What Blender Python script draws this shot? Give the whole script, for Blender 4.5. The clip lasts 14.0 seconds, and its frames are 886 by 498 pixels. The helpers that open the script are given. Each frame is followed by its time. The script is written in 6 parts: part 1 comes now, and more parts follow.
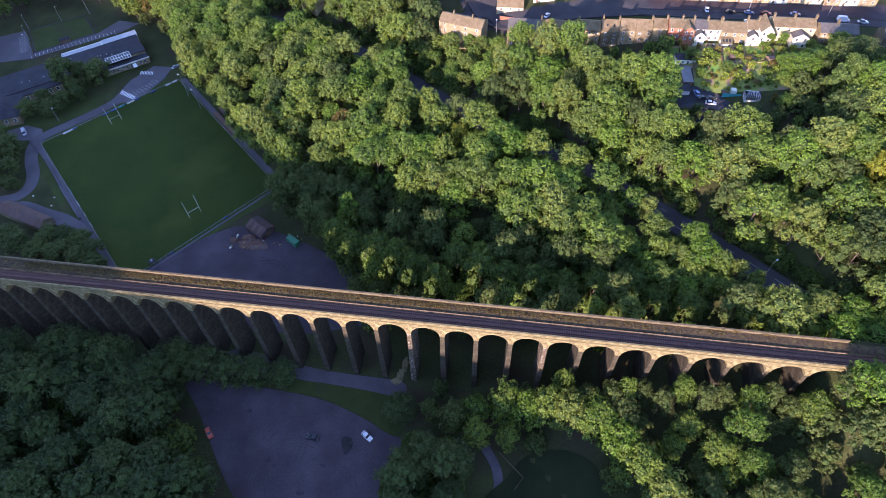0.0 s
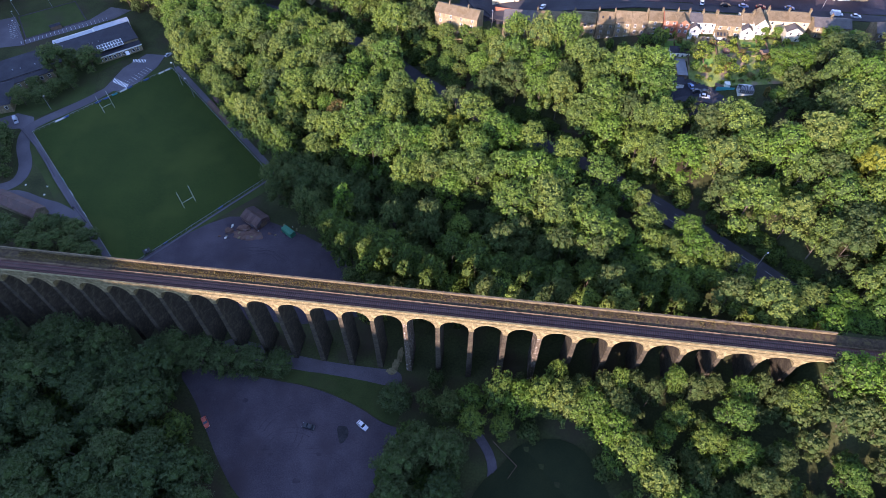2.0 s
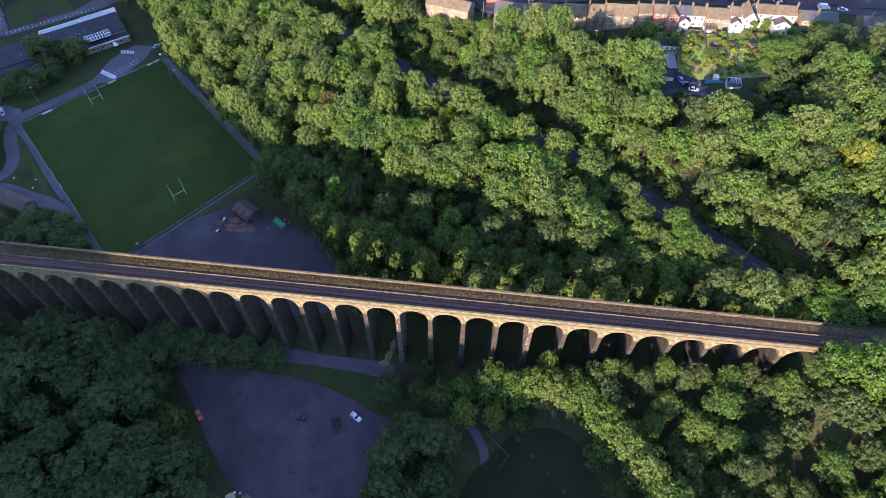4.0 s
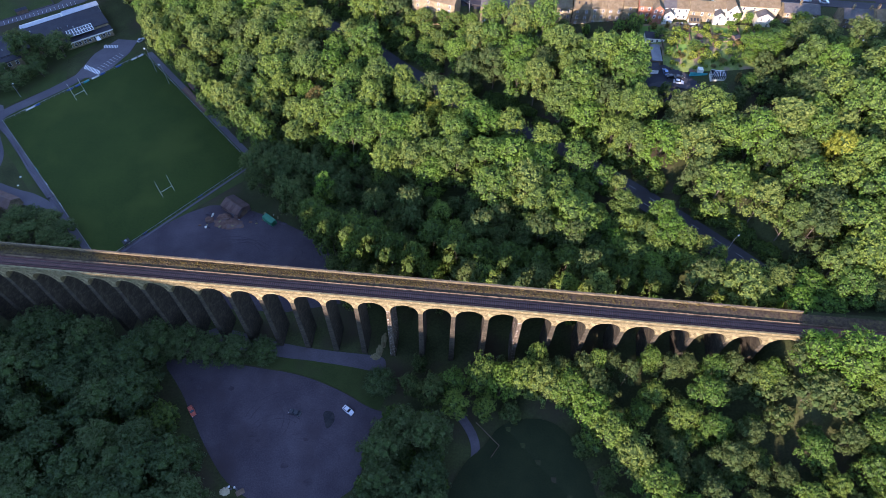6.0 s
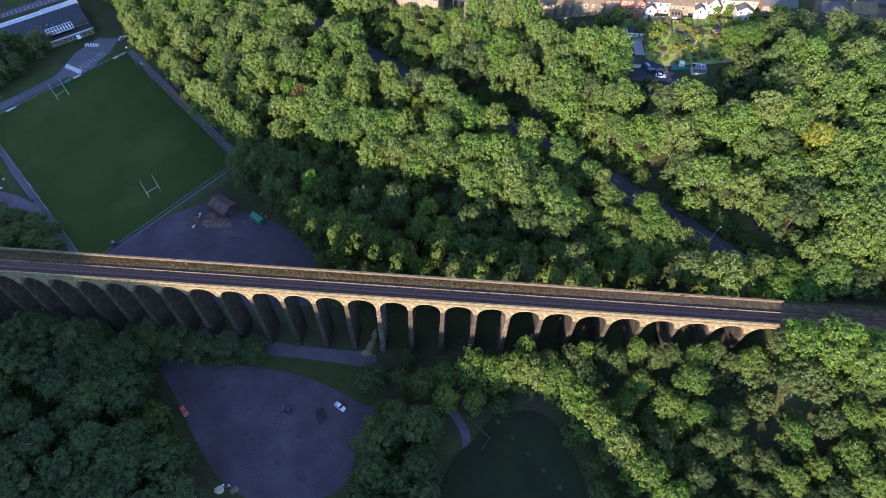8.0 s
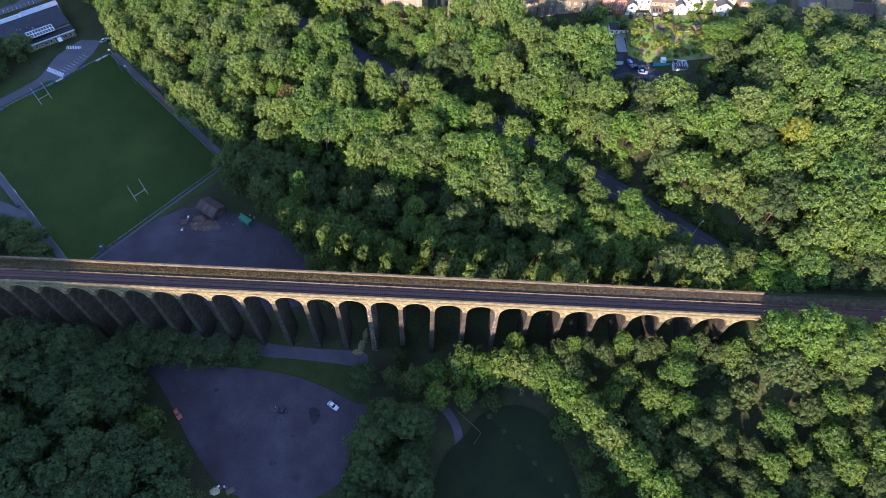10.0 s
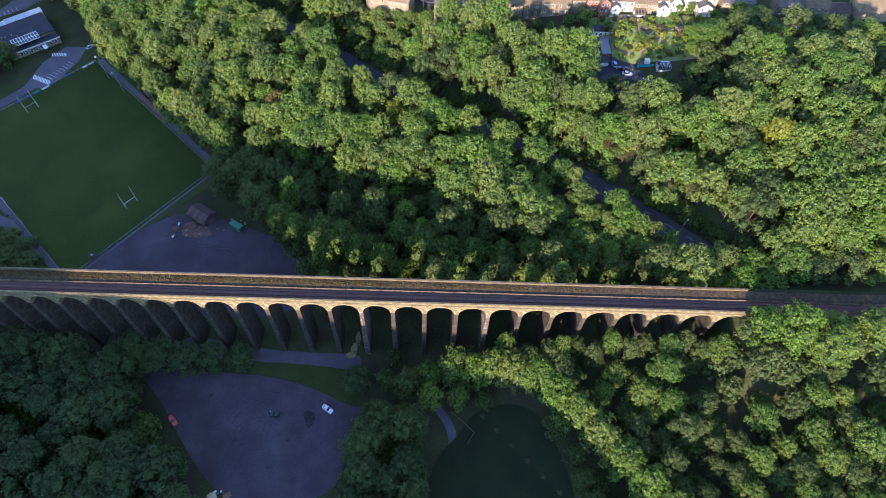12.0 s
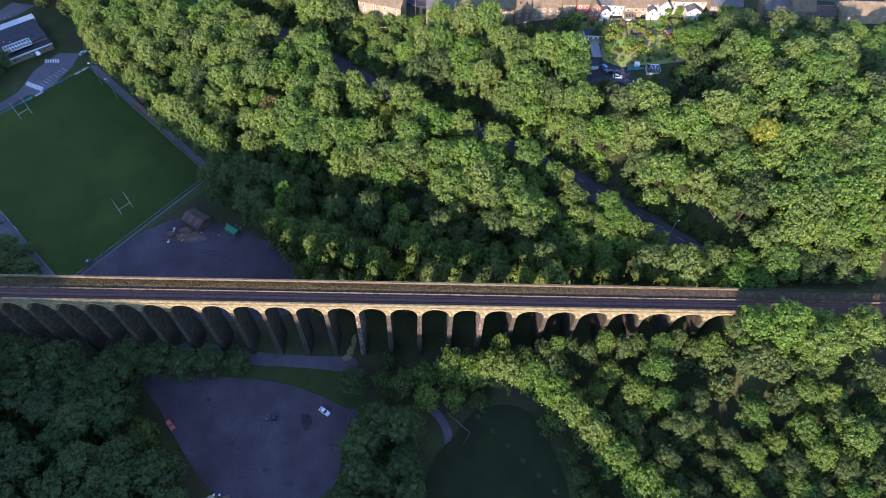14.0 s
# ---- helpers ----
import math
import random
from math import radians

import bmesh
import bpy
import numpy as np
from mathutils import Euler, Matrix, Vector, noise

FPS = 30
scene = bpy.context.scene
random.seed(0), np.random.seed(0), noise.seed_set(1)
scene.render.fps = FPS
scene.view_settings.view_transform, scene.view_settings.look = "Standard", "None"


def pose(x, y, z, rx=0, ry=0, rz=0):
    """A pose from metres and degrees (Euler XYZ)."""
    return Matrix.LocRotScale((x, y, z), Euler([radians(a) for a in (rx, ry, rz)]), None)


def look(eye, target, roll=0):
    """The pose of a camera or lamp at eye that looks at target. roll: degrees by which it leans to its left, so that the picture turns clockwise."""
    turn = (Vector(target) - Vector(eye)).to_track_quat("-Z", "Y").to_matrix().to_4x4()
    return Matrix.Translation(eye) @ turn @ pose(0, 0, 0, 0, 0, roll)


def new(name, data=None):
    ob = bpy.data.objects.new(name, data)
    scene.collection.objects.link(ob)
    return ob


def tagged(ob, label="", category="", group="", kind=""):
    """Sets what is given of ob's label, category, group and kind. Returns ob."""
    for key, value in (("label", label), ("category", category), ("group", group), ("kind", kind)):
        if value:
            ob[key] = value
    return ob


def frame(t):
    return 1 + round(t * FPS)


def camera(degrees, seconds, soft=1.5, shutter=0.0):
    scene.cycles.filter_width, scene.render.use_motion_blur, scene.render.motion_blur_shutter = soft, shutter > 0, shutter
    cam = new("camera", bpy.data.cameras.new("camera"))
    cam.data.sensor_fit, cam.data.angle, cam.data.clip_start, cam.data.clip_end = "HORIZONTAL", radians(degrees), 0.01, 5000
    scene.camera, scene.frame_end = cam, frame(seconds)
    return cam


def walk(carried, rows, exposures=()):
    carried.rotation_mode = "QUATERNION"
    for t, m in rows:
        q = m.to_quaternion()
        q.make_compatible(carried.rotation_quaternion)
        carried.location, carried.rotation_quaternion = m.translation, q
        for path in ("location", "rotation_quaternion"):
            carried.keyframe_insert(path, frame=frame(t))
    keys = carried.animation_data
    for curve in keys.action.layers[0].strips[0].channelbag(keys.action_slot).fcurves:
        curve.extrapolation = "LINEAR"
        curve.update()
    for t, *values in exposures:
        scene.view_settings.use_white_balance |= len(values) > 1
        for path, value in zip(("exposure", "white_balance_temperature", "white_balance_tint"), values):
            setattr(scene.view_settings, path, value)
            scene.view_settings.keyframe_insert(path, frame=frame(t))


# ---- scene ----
cam = camera(74.7, 14.0, 0.5)
EXPOSURES = [(0, 1.74, 6050, 40), (6.5, 1.74, 5880, 33), (14, 1.74, 5820, 32)]
PATH = [
    (0, (24.547, -89.258, 188.657), (24.3604, -88.0231, 187.0957), -1.51),
    (0.5, (24.253, -89.348, 189.037), (24.0728, -88.1189, 187.4694), -1.20),
    (1, (24.003, -89.447, 189.394), (23.8306, -88.2239, 187.8211), -0.90),
    (1.5, (23.794, -89.550, 189.742), (23.6287, -88.3330, 188.1627), -0.61),
    (2, (23.620, -89.652, 190.089), (23.4621, -88.4417, 188.5049), -0.34),
    (2.5, (23.476, -89.751, 190.446), (23.3262, -88.5462, 188.8570), -0.07),
    (3, (23.358, -89.843, 190.822), (23.2167, -88.6433, 189.2274), 0.19),
    (5.5, (23.026, -90.121, 193.170), (22.9332, -88.9485, 191.5529), 1.35),
    (6, (22.989, -90.135, 193.758), (22.9069, -88.9679, 192.1359), 1.55),
    (6.5, (22.956, -90.136, 194.386), (22.8846, -88.9743, 192.7602), 1.75),
    (7, (22.924, -90.126, 195.055), (22.8641, -88.9692, 193.4244), 1.94),
    (7.5, (22.893, -90.107, 195.760), (22.8437, -88.9549, 194.1256), 2.11),
    (8, (22.860, -90.081, 196.498), (22.8218, -88.9339, 194.8600), 2.28),
    (10.5, (22.644, -89.996, 200.454), (22.6566, -88.8670, 198.8036), 2.98),
    (11, (22.588, -90.025, 201.236), (22.6097, -88.8970, 199.5847), 3.09),
    (11.5, (22.529, -90.083, 201.989), (22.5586, -88.9564, 200.3367), 3.20),
    (12, (22.467, -90.180, 202.698), (22.5041, -89.0527, 201.0458), 3.29),
    (12.5, (22.404, -90.322, 203.348), (22.4474, -89.1943, 201.6970), 3.38),
    (13, (22.341, -90.519, 203.924), (22.3900, -89.3902, 202.2737), 3.46),
    (13.5, (22.280, -90.780, 204.408), (22.3335, -89.6501, 202.7584), 3.53),
    (14, (22.222, -91.116, 204.780), (22.2801, -89.9843, 203.1321), 3.60),
]
walk(cam, [(t, look(eye, target, roll)) for t, eye, target, roll in PATH], EXPOSURES)

# ---- light ----
SUN_SIDE = 0.47  # metres east for each metre north
SUN_AZ = math.atan(SUN_SIDE)
SUN_EL = math.atan(0.26 * math.cos(SUN_AZ))
sun_way = Vector((math.sin(SUN_AZ) * math.cos(SUN_EL), math.cos(SUN_AZ) * math.cos(SUN_EL), -math.sin(SUN_EL)))
sun = new("sun", bpy.data.lights.new("sun", "SUN"))
sun.data.energy, sun.data.angle, sun.data.color = 4.1, radians(0.53), (1.0, 0.84, 0.63)
sun.matrix_basis = look((0, 0, 400), Vector((0, 0, 400)) + sun_way)
world = bpy.data.worlds.new("sky")
scene.world = world
world.use_nodes = True
sky = world.node_tree.nodes.new("ShaderNodeTexSky")
sky.sky_type, sky.sun_disc = "NISHITA", False
sky.dust_density, sky.ozone_density, sky.altitude = 0.0, 1.8, 100
sky.sun_elevation, sky.sun_rotation = SUN_EL, radians(180) + SUN_AZ
world.node_tree.links.new(sky.outputs[0], world.node_tree.nodes["Background"].inputs[0])
world.node_tree.nodes["Background"].inputs[1].default_value = 0.185



# ---- materials ----
def nodes_of(name):
    m = bpy.data.materials.new(name)
    m.use_nodes = True
    return m, m.node_tree, m.node_tree.nodes["Principled BSDF"]


def noise_node(tree, vec, scale, detail=4):
    n = tree.nodes.new("ShaderNodeTexNoise")
    n.inputs["Scale"].default_value, n.inputs["Detail"].default_value = scale, detail
    tree.links.new(vec, n.inputs["Vector"])
    return n.outputs["Fac"]


def ramp(tree, fac, stops):
    r = tree.nodes.new("ShaderNodeValToRGB")
    while len(r.color_ramp.elements) < len(stops):
        r.color_ramp.elements.new(0.5)
    for e, (p, c) in zip(r.color_ramp.elements, stops):
        e.position, e.color = p, (*c, 1)
    tree.links.new(fac, r.inputs["Fac"])
    return r.outputs["Color"]


def blend(tree, fac, a, b, mode="MIX"):
    m = tree.nodes.new("ShaderNodeMix")
    m.data_type, m.blend_type = "RGBA", mode
    for k, v in ((0, fac), (6, a), (7, b)):
        if hasattr(v, "is_output"):
            tree.links.new(v, m.inputs[k])
        elif k == 0:
            m.inputs[k].default_value = v
        else:
            m.inputs[k].default_value = (*v, 1)
    return m.outputs[2]


def maths(tree, op, a, b=0.0):
    m = tree.nodes.new("ShaderNodeMath")
    m.operation = op
    for k, v in ((0, a), (1, b)):
        if hasattr(v, "is_output"):
            tree.links.new(v, m.inputs[k])
        else:
            m.inputs[k].default_value = v
    return m.outputs[0]


def place_of(tree, world_space=False):
    if world_space:
        return tree.nodes.new("ShaderNodeNewGeometry").outputs["Position"]
    return tree.nodes.new("ShaderNodeTexCoord").outputs["Object"]


def bumped(tree, shader, height, strength=0.4, dist=0.05):
    b = tree.nodes.new("ShaderNodeBump")
    b.inputs["Strength"].default_value, b.inputs["Distance"].default_value = strength, dist
    tree.links.new(height, b.inputs["Height"])
    tree.links.new(b.outputs[0], shader.inputs["Normal"])


def surface(name, dark, light, coarse=0.3, fine=6.0, rough=0.8, metal=0.0, relief=0.4, stain=None, spread=0.5, world_space=False):
    """Two scales of noise between a dark and a light colour; stain: a third colour in large patches."""
    m, tree, sh = nodes_of(name)
    vec = place_of(tree, world_space)
    big, small = noise_node(tree, vec, coarse), noise_node(tree, vec, fine, 6)
    both = maths(tree, "ADD", maths(tree, "MULTIPLY", big, 1 - spread), maths(tree, "MULTIPLY", small, spread))
    col = ramp(tree, both, [(0.35, dark), (0.65, light)])
    if stain:
        patch = ramp(tree, noise_node(tree, vec, coarse * 0.6, 3), [(0.5, (0, 0, 0)), (0.68, (1, 1, 1))])
        col = blend(tree, patch, col, stain)
    info = tree.nodes.new("ShaderNodeObjectInfo")
    tint = maths(tree, "ADD", maths(tree, "MULTIPLY", info.outputs["Random"], 0.24), 0.88)
    hsv = tree.nodes.new("ShaderNodeHueSaturation")
    tree.links.new(tint, hsv.inputs["Value"])
    tree.links.new(col, hsv.inputs["Color"])
    tree.links.new(hsv.outputs[0], sh.inputs["Base Color"])
    sh.inputs["Roughness"].default_value, sh.inputs["Metallic"].default_value = rough, metal
    sh.inputs["Specular IOR Level"].default_value = 0.5 if rough < 0.85 else 0.12
    if relief:
        bumped(tree, sh, small, relief)
    return m


def masonry(name, dark, light, joint, length=0.6, course=0.3, rough=0.85, soot=None, wet=None):
    """Coursed stone or brick on upright faces."""
    m, tree, sh = nodes_of(name)
    vec = place_of(tree)
    sep = tree.nodes.new("ShaderNodeSeparateXYZ")
    tree.links.new(vec, sep.inputs[0])
    comb = tree.nodes.new("ShaderNodeCombineXYZ")
    tree.links.new(maths(tree, "ADD", sep.outputs[0], sep.outputs[1]), comb.inputs[0])
    tree.links.new(sep.outputs[2], comb.inputs[1])
    br = tree.nodes.new("ShaderNodeTexBrick")
    tree.links.new(comb.outputs[0], br.inputs["Vector"])
    br.inputs["Scale"].default_value = 1
    br.inputs["Brick Width"].default_value, br.inputs["Row Height"].default_value = length, course
    br.inputs["Mortar Size"].default_value = course * 0.06
    br.inputs["Color1"].default_value, br.inputs["Color2"].default_value = (*dark, 1), (*light, 1)
    br.inputs["Mortar"].default_value = (*joint, 1)
    col = blend(tree, 1.0, br.outputs["Color"], ramp(tree, noise_node(tree, vec, 0.35, 6), [(0.3, (0.6, 0.58, 0.55)), (0.7, (1.12, 1.1, 1.06))]), "MULTIPLY")
    if soot:
        patch = ramp(tree, noise_node(tree, vec, 0.9, 5), [(0.52, (0, 0, 0)), (0.72, (1, 1, 1))])
        col = blend(tree, patch, col, soot)
    if wet:
        patch = ramp(tree, noise_node(tree, vec, 1.6, 5), [(0.58, (0, 0, 0)), (0.66, (1, 1, 1))])
        col = blend(tree, patch, col, wet)
    tree.links.new(col, sh.inputs["Base Color"])
    sh.inputs["Roughness"].default_value = rough
    sh.inputs["Specular IOR Level"].default_value = 0.2
    bumped(tree, sh, maths(tree, "ADD", br.outputs["Fac"], maths(tree, "MULTIPLY", noise_node(tree, vec, 9), -0.6)), 0.5, 0.04)
    return m


def foliage(name, deep, mid, bright, dry=None, scale=0.25):
    """Leaves: hue varies from tree to tree, from bough to bough and from leaf to leaf; some light passes through."""
    m, tree, sh = nodes_of(name)
    geo = tree.nodes.new("ShaderNodeNewGeometry")
    info = tree.nodes.new("ShaderNodeObjectInfo")
    bough = noise_node(tree, place_of(tree), scale, 3)
    mixv = maths(tree, "ADD", maths(tree, "MULTIPLY", geo.outputs["Random Per Island"], 0.42),
                 maths(tree, "ADD", maths(tree, "MULTIPLY", info.outputs["Random"], 0.55), maths(tree, "MULTIPLY", bough, 0.3)))
    stops = [(0.12, deep), (0.5, mid), (0.92, bright)]
    col = ramp(tree, mixv, stops)
    if dry:
        col = blend(tree, ramp(tree, noise_node(tree, place_of(tree), scale * 1.5, 2), [(0.6, (0, 0, 0)), (0.72, (1, 1, 1))]), col, dry)
    tree.links.new(col, sh.inputs["Base Color"])
    sh.inputs["Roughness"].default_value = 0.5
    sh.inputs["Specular IOR Level"].default_value = 0.16
    tr = tree.nodes.new("ShaderNodeBsdfTranslucent")
    tree.links.new(col, tr.inputs["Color"])
    mix = tree.nodes.new("ShaderNodeMixShader")
    mix.inputs[0].default_value = 0.42
    tree.links.new(sh.outputs[0], mix.inputs[1])
    tree.links.new(tr.outputs[0], mix.inputs[2])
    tree.links.new(mix.outputs[0], tree.nodes["Material Output"].inputs["Surface"])
    return m


def plain(name, col, rough=0.5, metal=0.0, coat=0.0):
    m, tree, sh = nodes_of(name)
    c = ramp(tree, noise_node(tree, place_of(tree), 3.0), [(0.3, tuple(v * 0.88 for v in col)), (0.7, tuple(min(1, v * 1.08) for v in col))])
    tree.links.new(c, sh.inputs["Base Color"])
    sh.inputs["Roughness"].default_value, sh.inputs["Metallic"].default_value = rough, metal
    sh.inputs["Coat Weight"].default_value = coat
    return m


M = dict(
    ground=surface("woodland_floor", (0.025, 0.03, 0.012), (0.06, 0.07, 0.025), 0.08, 1.5, 0.95, stain=(0.05, 0.04, 0.025)),
    # grass made darker in colour for the tree shade over the clearing
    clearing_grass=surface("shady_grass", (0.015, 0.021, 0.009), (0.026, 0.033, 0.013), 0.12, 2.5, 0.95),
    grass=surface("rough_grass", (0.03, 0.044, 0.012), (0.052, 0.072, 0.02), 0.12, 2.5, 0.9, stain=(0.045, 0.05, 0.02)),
    lawn=surface("lawn", (0.088, 0.180, 0.036), (0.151, 0.264, 0.060), 0.2, 4.0, 0.9),
    sandstone=masonry("viaduct_sandstone", (0.184, 0.154, 0.077), (0.361, 0.303, 0.165), (0.095, 0.077, 0.039), 0.95, 0.45, soot=(0.137, 0.114, 0.057)),
    # sooty stone, darkened further: part of the piers' shade is in the colour
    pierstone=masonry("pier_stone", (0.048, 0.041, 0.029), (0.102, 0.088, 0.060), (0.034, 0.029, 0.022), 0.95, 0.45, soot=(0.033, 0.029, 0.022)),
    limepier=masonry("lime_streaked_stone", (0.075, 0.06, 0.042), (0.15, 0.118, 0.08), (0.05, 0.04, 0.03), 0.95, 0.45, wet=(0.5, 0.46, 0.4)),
    coping=surface("coping_stone", (0.147, 0.122, 0.062), (0.279, 0.241, 0.126), 0.5, 5.0, 0.85, stain=(0.118, 0.097, 0.048)),
    ballast=surface("track_ballast", (0.075, 0.037, 0.030), (0.160, 0.083, 0.066), 0.5, 9.0, 0.95, stain=(0.124, 0.058, 0.044), relief=0.9),
    old_ballast=surface("weedy_ballast", (0.043, 0.031, 0.021), (0.117, 0.086, 0.053), 1.2, 7.0, 0.95, stain=(0.125, 0.098, 0.043), relief=0.9),
    cess=surface("cinder_path", (0.116, 0.075, 0.046), (0.231, 0.160, 0.101), 0.9, 7.0, 0.95, relief=0.7, stain=(0.081, 0.055, 0.037)),
    rail=surface("worn_rail_steel", (0.07, 0.05, 0.042), (0.13, 0.1, 0.085), 1.0, 8.0, 0.4, 0.9, relief=0.1),
    sleeper=surface("sleeper_timber", (0.108, 0.064, 0.055), (0.181, 0.110, 0.097), 1.0, 8.0, 0.9),
    tarmac=surface("tarmac", (0.045, 0.043, 0.047), (0.078, 0.075, 0.078), 0.12, 6.0, 0.9, stain=(0.05, 0.046, 0.05)),
    gravel=surface("gravel_yard", (0.047, 0.038, 0.045), (0.089, 0.074, 0.083), 0.09, 2.2, 0.95, stain=(0.055, 0.042, 0.046), spread=0.45),
    lane_gravel=surface("pale_lane_gravel", (0.07, 0.06, 0.068), (0.12, 0.105, 0.115), 0.12, 2.5, 0.95, stain=(0.08, 0.066, 0.07)),
    cinder=surface("dark_oil_patch", (0.02, 0.02, 0.021), (0.045, 0.043, 0.043), 0.5, 3.0, 0.9),
    drive=surface("worn_tarmac_drive", (0.085, 0.078, 0.088), (0.14, 0.13, 0.142), 0.1, 4.0, 0.9, stain=(0.095, 0.086, 0.095)),
    # parapet stone of the far face, darker than the near one
    farstone=masonry("sooty_parapet_stone", (0.13, 0.105, 0.06), (0.235, 0.19, 0.115), (0.08, 0.065, 0.04), 0.95, 0.45, soot=(0.1, 0.085, 0.05)),
    white=plain("white_paint", (0.75, 0.75, 0.73), 0.6),
    worn_white=plain("worn_road_paint", (0.34, 0.34, 0.34), 0.8),
    galv=plain("galvanised_steel", (0.3, 0.31, 0.32), 0.5, 0.5),
    bark=surface("bark", (0.05, 0.04, 0.03), (0.13, 0.11, 0.085), 0.8, 6.0, 0.95, relief=0.8),
    slate=surface("stone_slates", (0.116, 0.090, 0.051), (0.225, 0.172, 0.103), 0.5, 3.0, 0.85, stain=(0.142, 0.103, 0.054)),
    darkslate=surface("dark_slates", (0.06, 0.055, 0.05), (0.115, 0.105, 0.095), 0.5, 3.0, 0.7),
    felt=surface("felt_roof", (0.03, 0.03, 0.036), (0.06, 0.06, 0.068), 0.2, 3.0, 0.9, stain=(0.05, 0.048, 0.052)),
    palefelt=surface("pale_flat_roof", (0.35, 0.36, 0.38), (0.5, 0.51, 0.53), 0.3, 3.0, 0.8),
    housestone=masonry("house_stone", (0.238, 0.193, 0.114), (0.392, 0.325, 0.198), (0.249, 0.209, 0.129), 0.4, 0.2, soot=(0.154, 0.127, 0.079)),
    darkstone=masonry("blackened_stone", (0.149, 0.121, 0.078), (0.261, 0.218, 0.135), (0.149, 0.127, 0.083), 0.4, 0.2, soot=(0.099, 0.081, 0.054)),
    redbrick=masonry("red_brick", (0.33, 0.12, 0.075), (0.42, 0.17, 0.1), (0.3, 0.22, 0.17), 0.23, 0.075),
    render_white=surface("white_render", (0.578, 0.567, 0.477), (0.736, 0.721, 0.612), 0.3, 4.0, 0.85, stain=(0.473, 0.464, 0.380)),
    render_cream=surface("cream_render", (0.373, 0.319, 0.199), (0.536, 0.462, 0.303), 0.3, 4.0, 0.85),
    glass=plain("window_glass", (0.03, 0.035, 0.04), 0.08),
    timber=surface("weathered_timber", (0.11, 0.075, 0.05), (0.2, 0.14, 0.095), 0.6, 5.0, 0.85),
    rust=surface("rusty_sheet", (0.07, 0.042, 0.036), (0.13, 0.085, 0.075), 0.4, 3.0, 0.85, 0.0, stain=(0.11, 0.1, 0.105)),
    greenpaint=plain("green_paint", (0.03, 0.2, 0.11), 0.5),
    teal=plain("turquoise_paint", (0.03, 0.32, 0.33), 0.5),
    earth=surface("bare_earth", (0.1, 0.055, 0.042), (0.2, 0.125, 0.095), 0.5, 3.0, 0.95, relief=1.0, stain=(0.15, 0.11, 0.1)),
    rut=surface("tyre_rut", (0.042, 0.034, 0.04), (0.074, 0.061, 0.068), 0.3, 1.5, 0.95),
    black=plain("black_rubber", (0.02, 0.02, 0.02), 0.7),
    # darker leaf green: the shade deep inside a crown is put into this colour
    crown_core=surface("inner_leaf_mass", (0.028, 0.052, 0.014), (0.062, 0.095, 0.026), 1.2, 5.0, 0.95),
    leaf_a=foliage("leaves_broad", (0.076, 0.159, 0.028), (0.126, 0.219, 0.037), (0.206, 0.271, 0.049)),
    leaf_b=foliage("leaves_ash", (0.085, 0.147, 0.030), (0.137, 0.206, 0.042), (0.203, 0.250, 0.057)),
    # darker, greyer leaves: carries much of the shaded woods' darkness in its colour
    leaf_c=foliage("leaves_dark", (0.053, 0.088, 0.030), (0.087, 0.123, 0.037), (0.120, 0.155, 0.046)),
    leaf_d=foliage("leaves_fresh", (0.088, 0.193, 0.025), (0.138, 0.248, 0.032), (0.181, 0.280, 0.047)),
    leaf_y=foliage("leaves_yellow", (0.144, 0.180, 0.022), (0.207, 0.240, 0.028), (0.270, 0.290, 0.038)),
    leaf_r=foliage("leaves_copper", (0.12, 0.092, 0.03), (0.17, 0.132, 0.04), (0.21, 0.17, 0.05)),
    # leaf_c made darker still, with the shade of the near wood in the colour
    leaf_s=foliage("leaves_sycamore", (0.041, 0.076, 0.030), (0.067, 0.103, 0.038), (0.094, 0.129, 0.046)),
    # between leaf_a and leaf_c, darkened for the row shaded by the viaduct
    leaf_e=foliage("leaves_beech", (0.05, 0.094, 0.02), (0.08, 0.132, 0.026), (0.115, 0.17, 0.034)),
    # coping of the far face, a darker version of coping
    farcoping=surface("sooty_coping_stone", (0.1, 0.082, 0.05), (0.19, 0.155, 0.096), 0.5, 5.0, 0.85, stain=(0.085, 0.07, 0.045)),
    weed=foliage("weeds", (0.085, 0.068, 0.024), (0.170, 0.128, 0.043), (0.269, 0.209, 0.067), scale=0.5),
    leaf_g=foliage("garden_leaves", (0.100, 0.188, 0.027), (0.200, 0.288, 0.037), (0.362, 0.388, 0.062), scale=0.5),
    brownroof=surface("old_brown_tiles", (0.085, 0.055, 0.045), (0.15, 0.1, 0.085), 0.4, 3.0, 0.85, stain=(0.1, 0.075, 0.068)),
    garden=surface("garden_ground", (0.115, 0.172, 0.047), (0.246, 0.296, 0.078), 0.35, 2.0, 0.95, stain=(0.278, 0.203, 0.140)),
)


# ---- mesh helpers ----
def part(name, bm, material, parent=None, label=""):
    me = bpy.data.meshes.new(name)
    bm.to_mesh(me)
    bm.free()
    me.materials.append(M[material] if isinstance(material, str) else material)
    ob = new(name, me)
    ob.parent = parent
    if label:
        tagged(ob, label)
    return ob


def thing(name, m, label, category, group="", kind=""):
    ob = new(name)
    ob.matrix_basis = m
    return tagged(ob, label, category, group, kind)


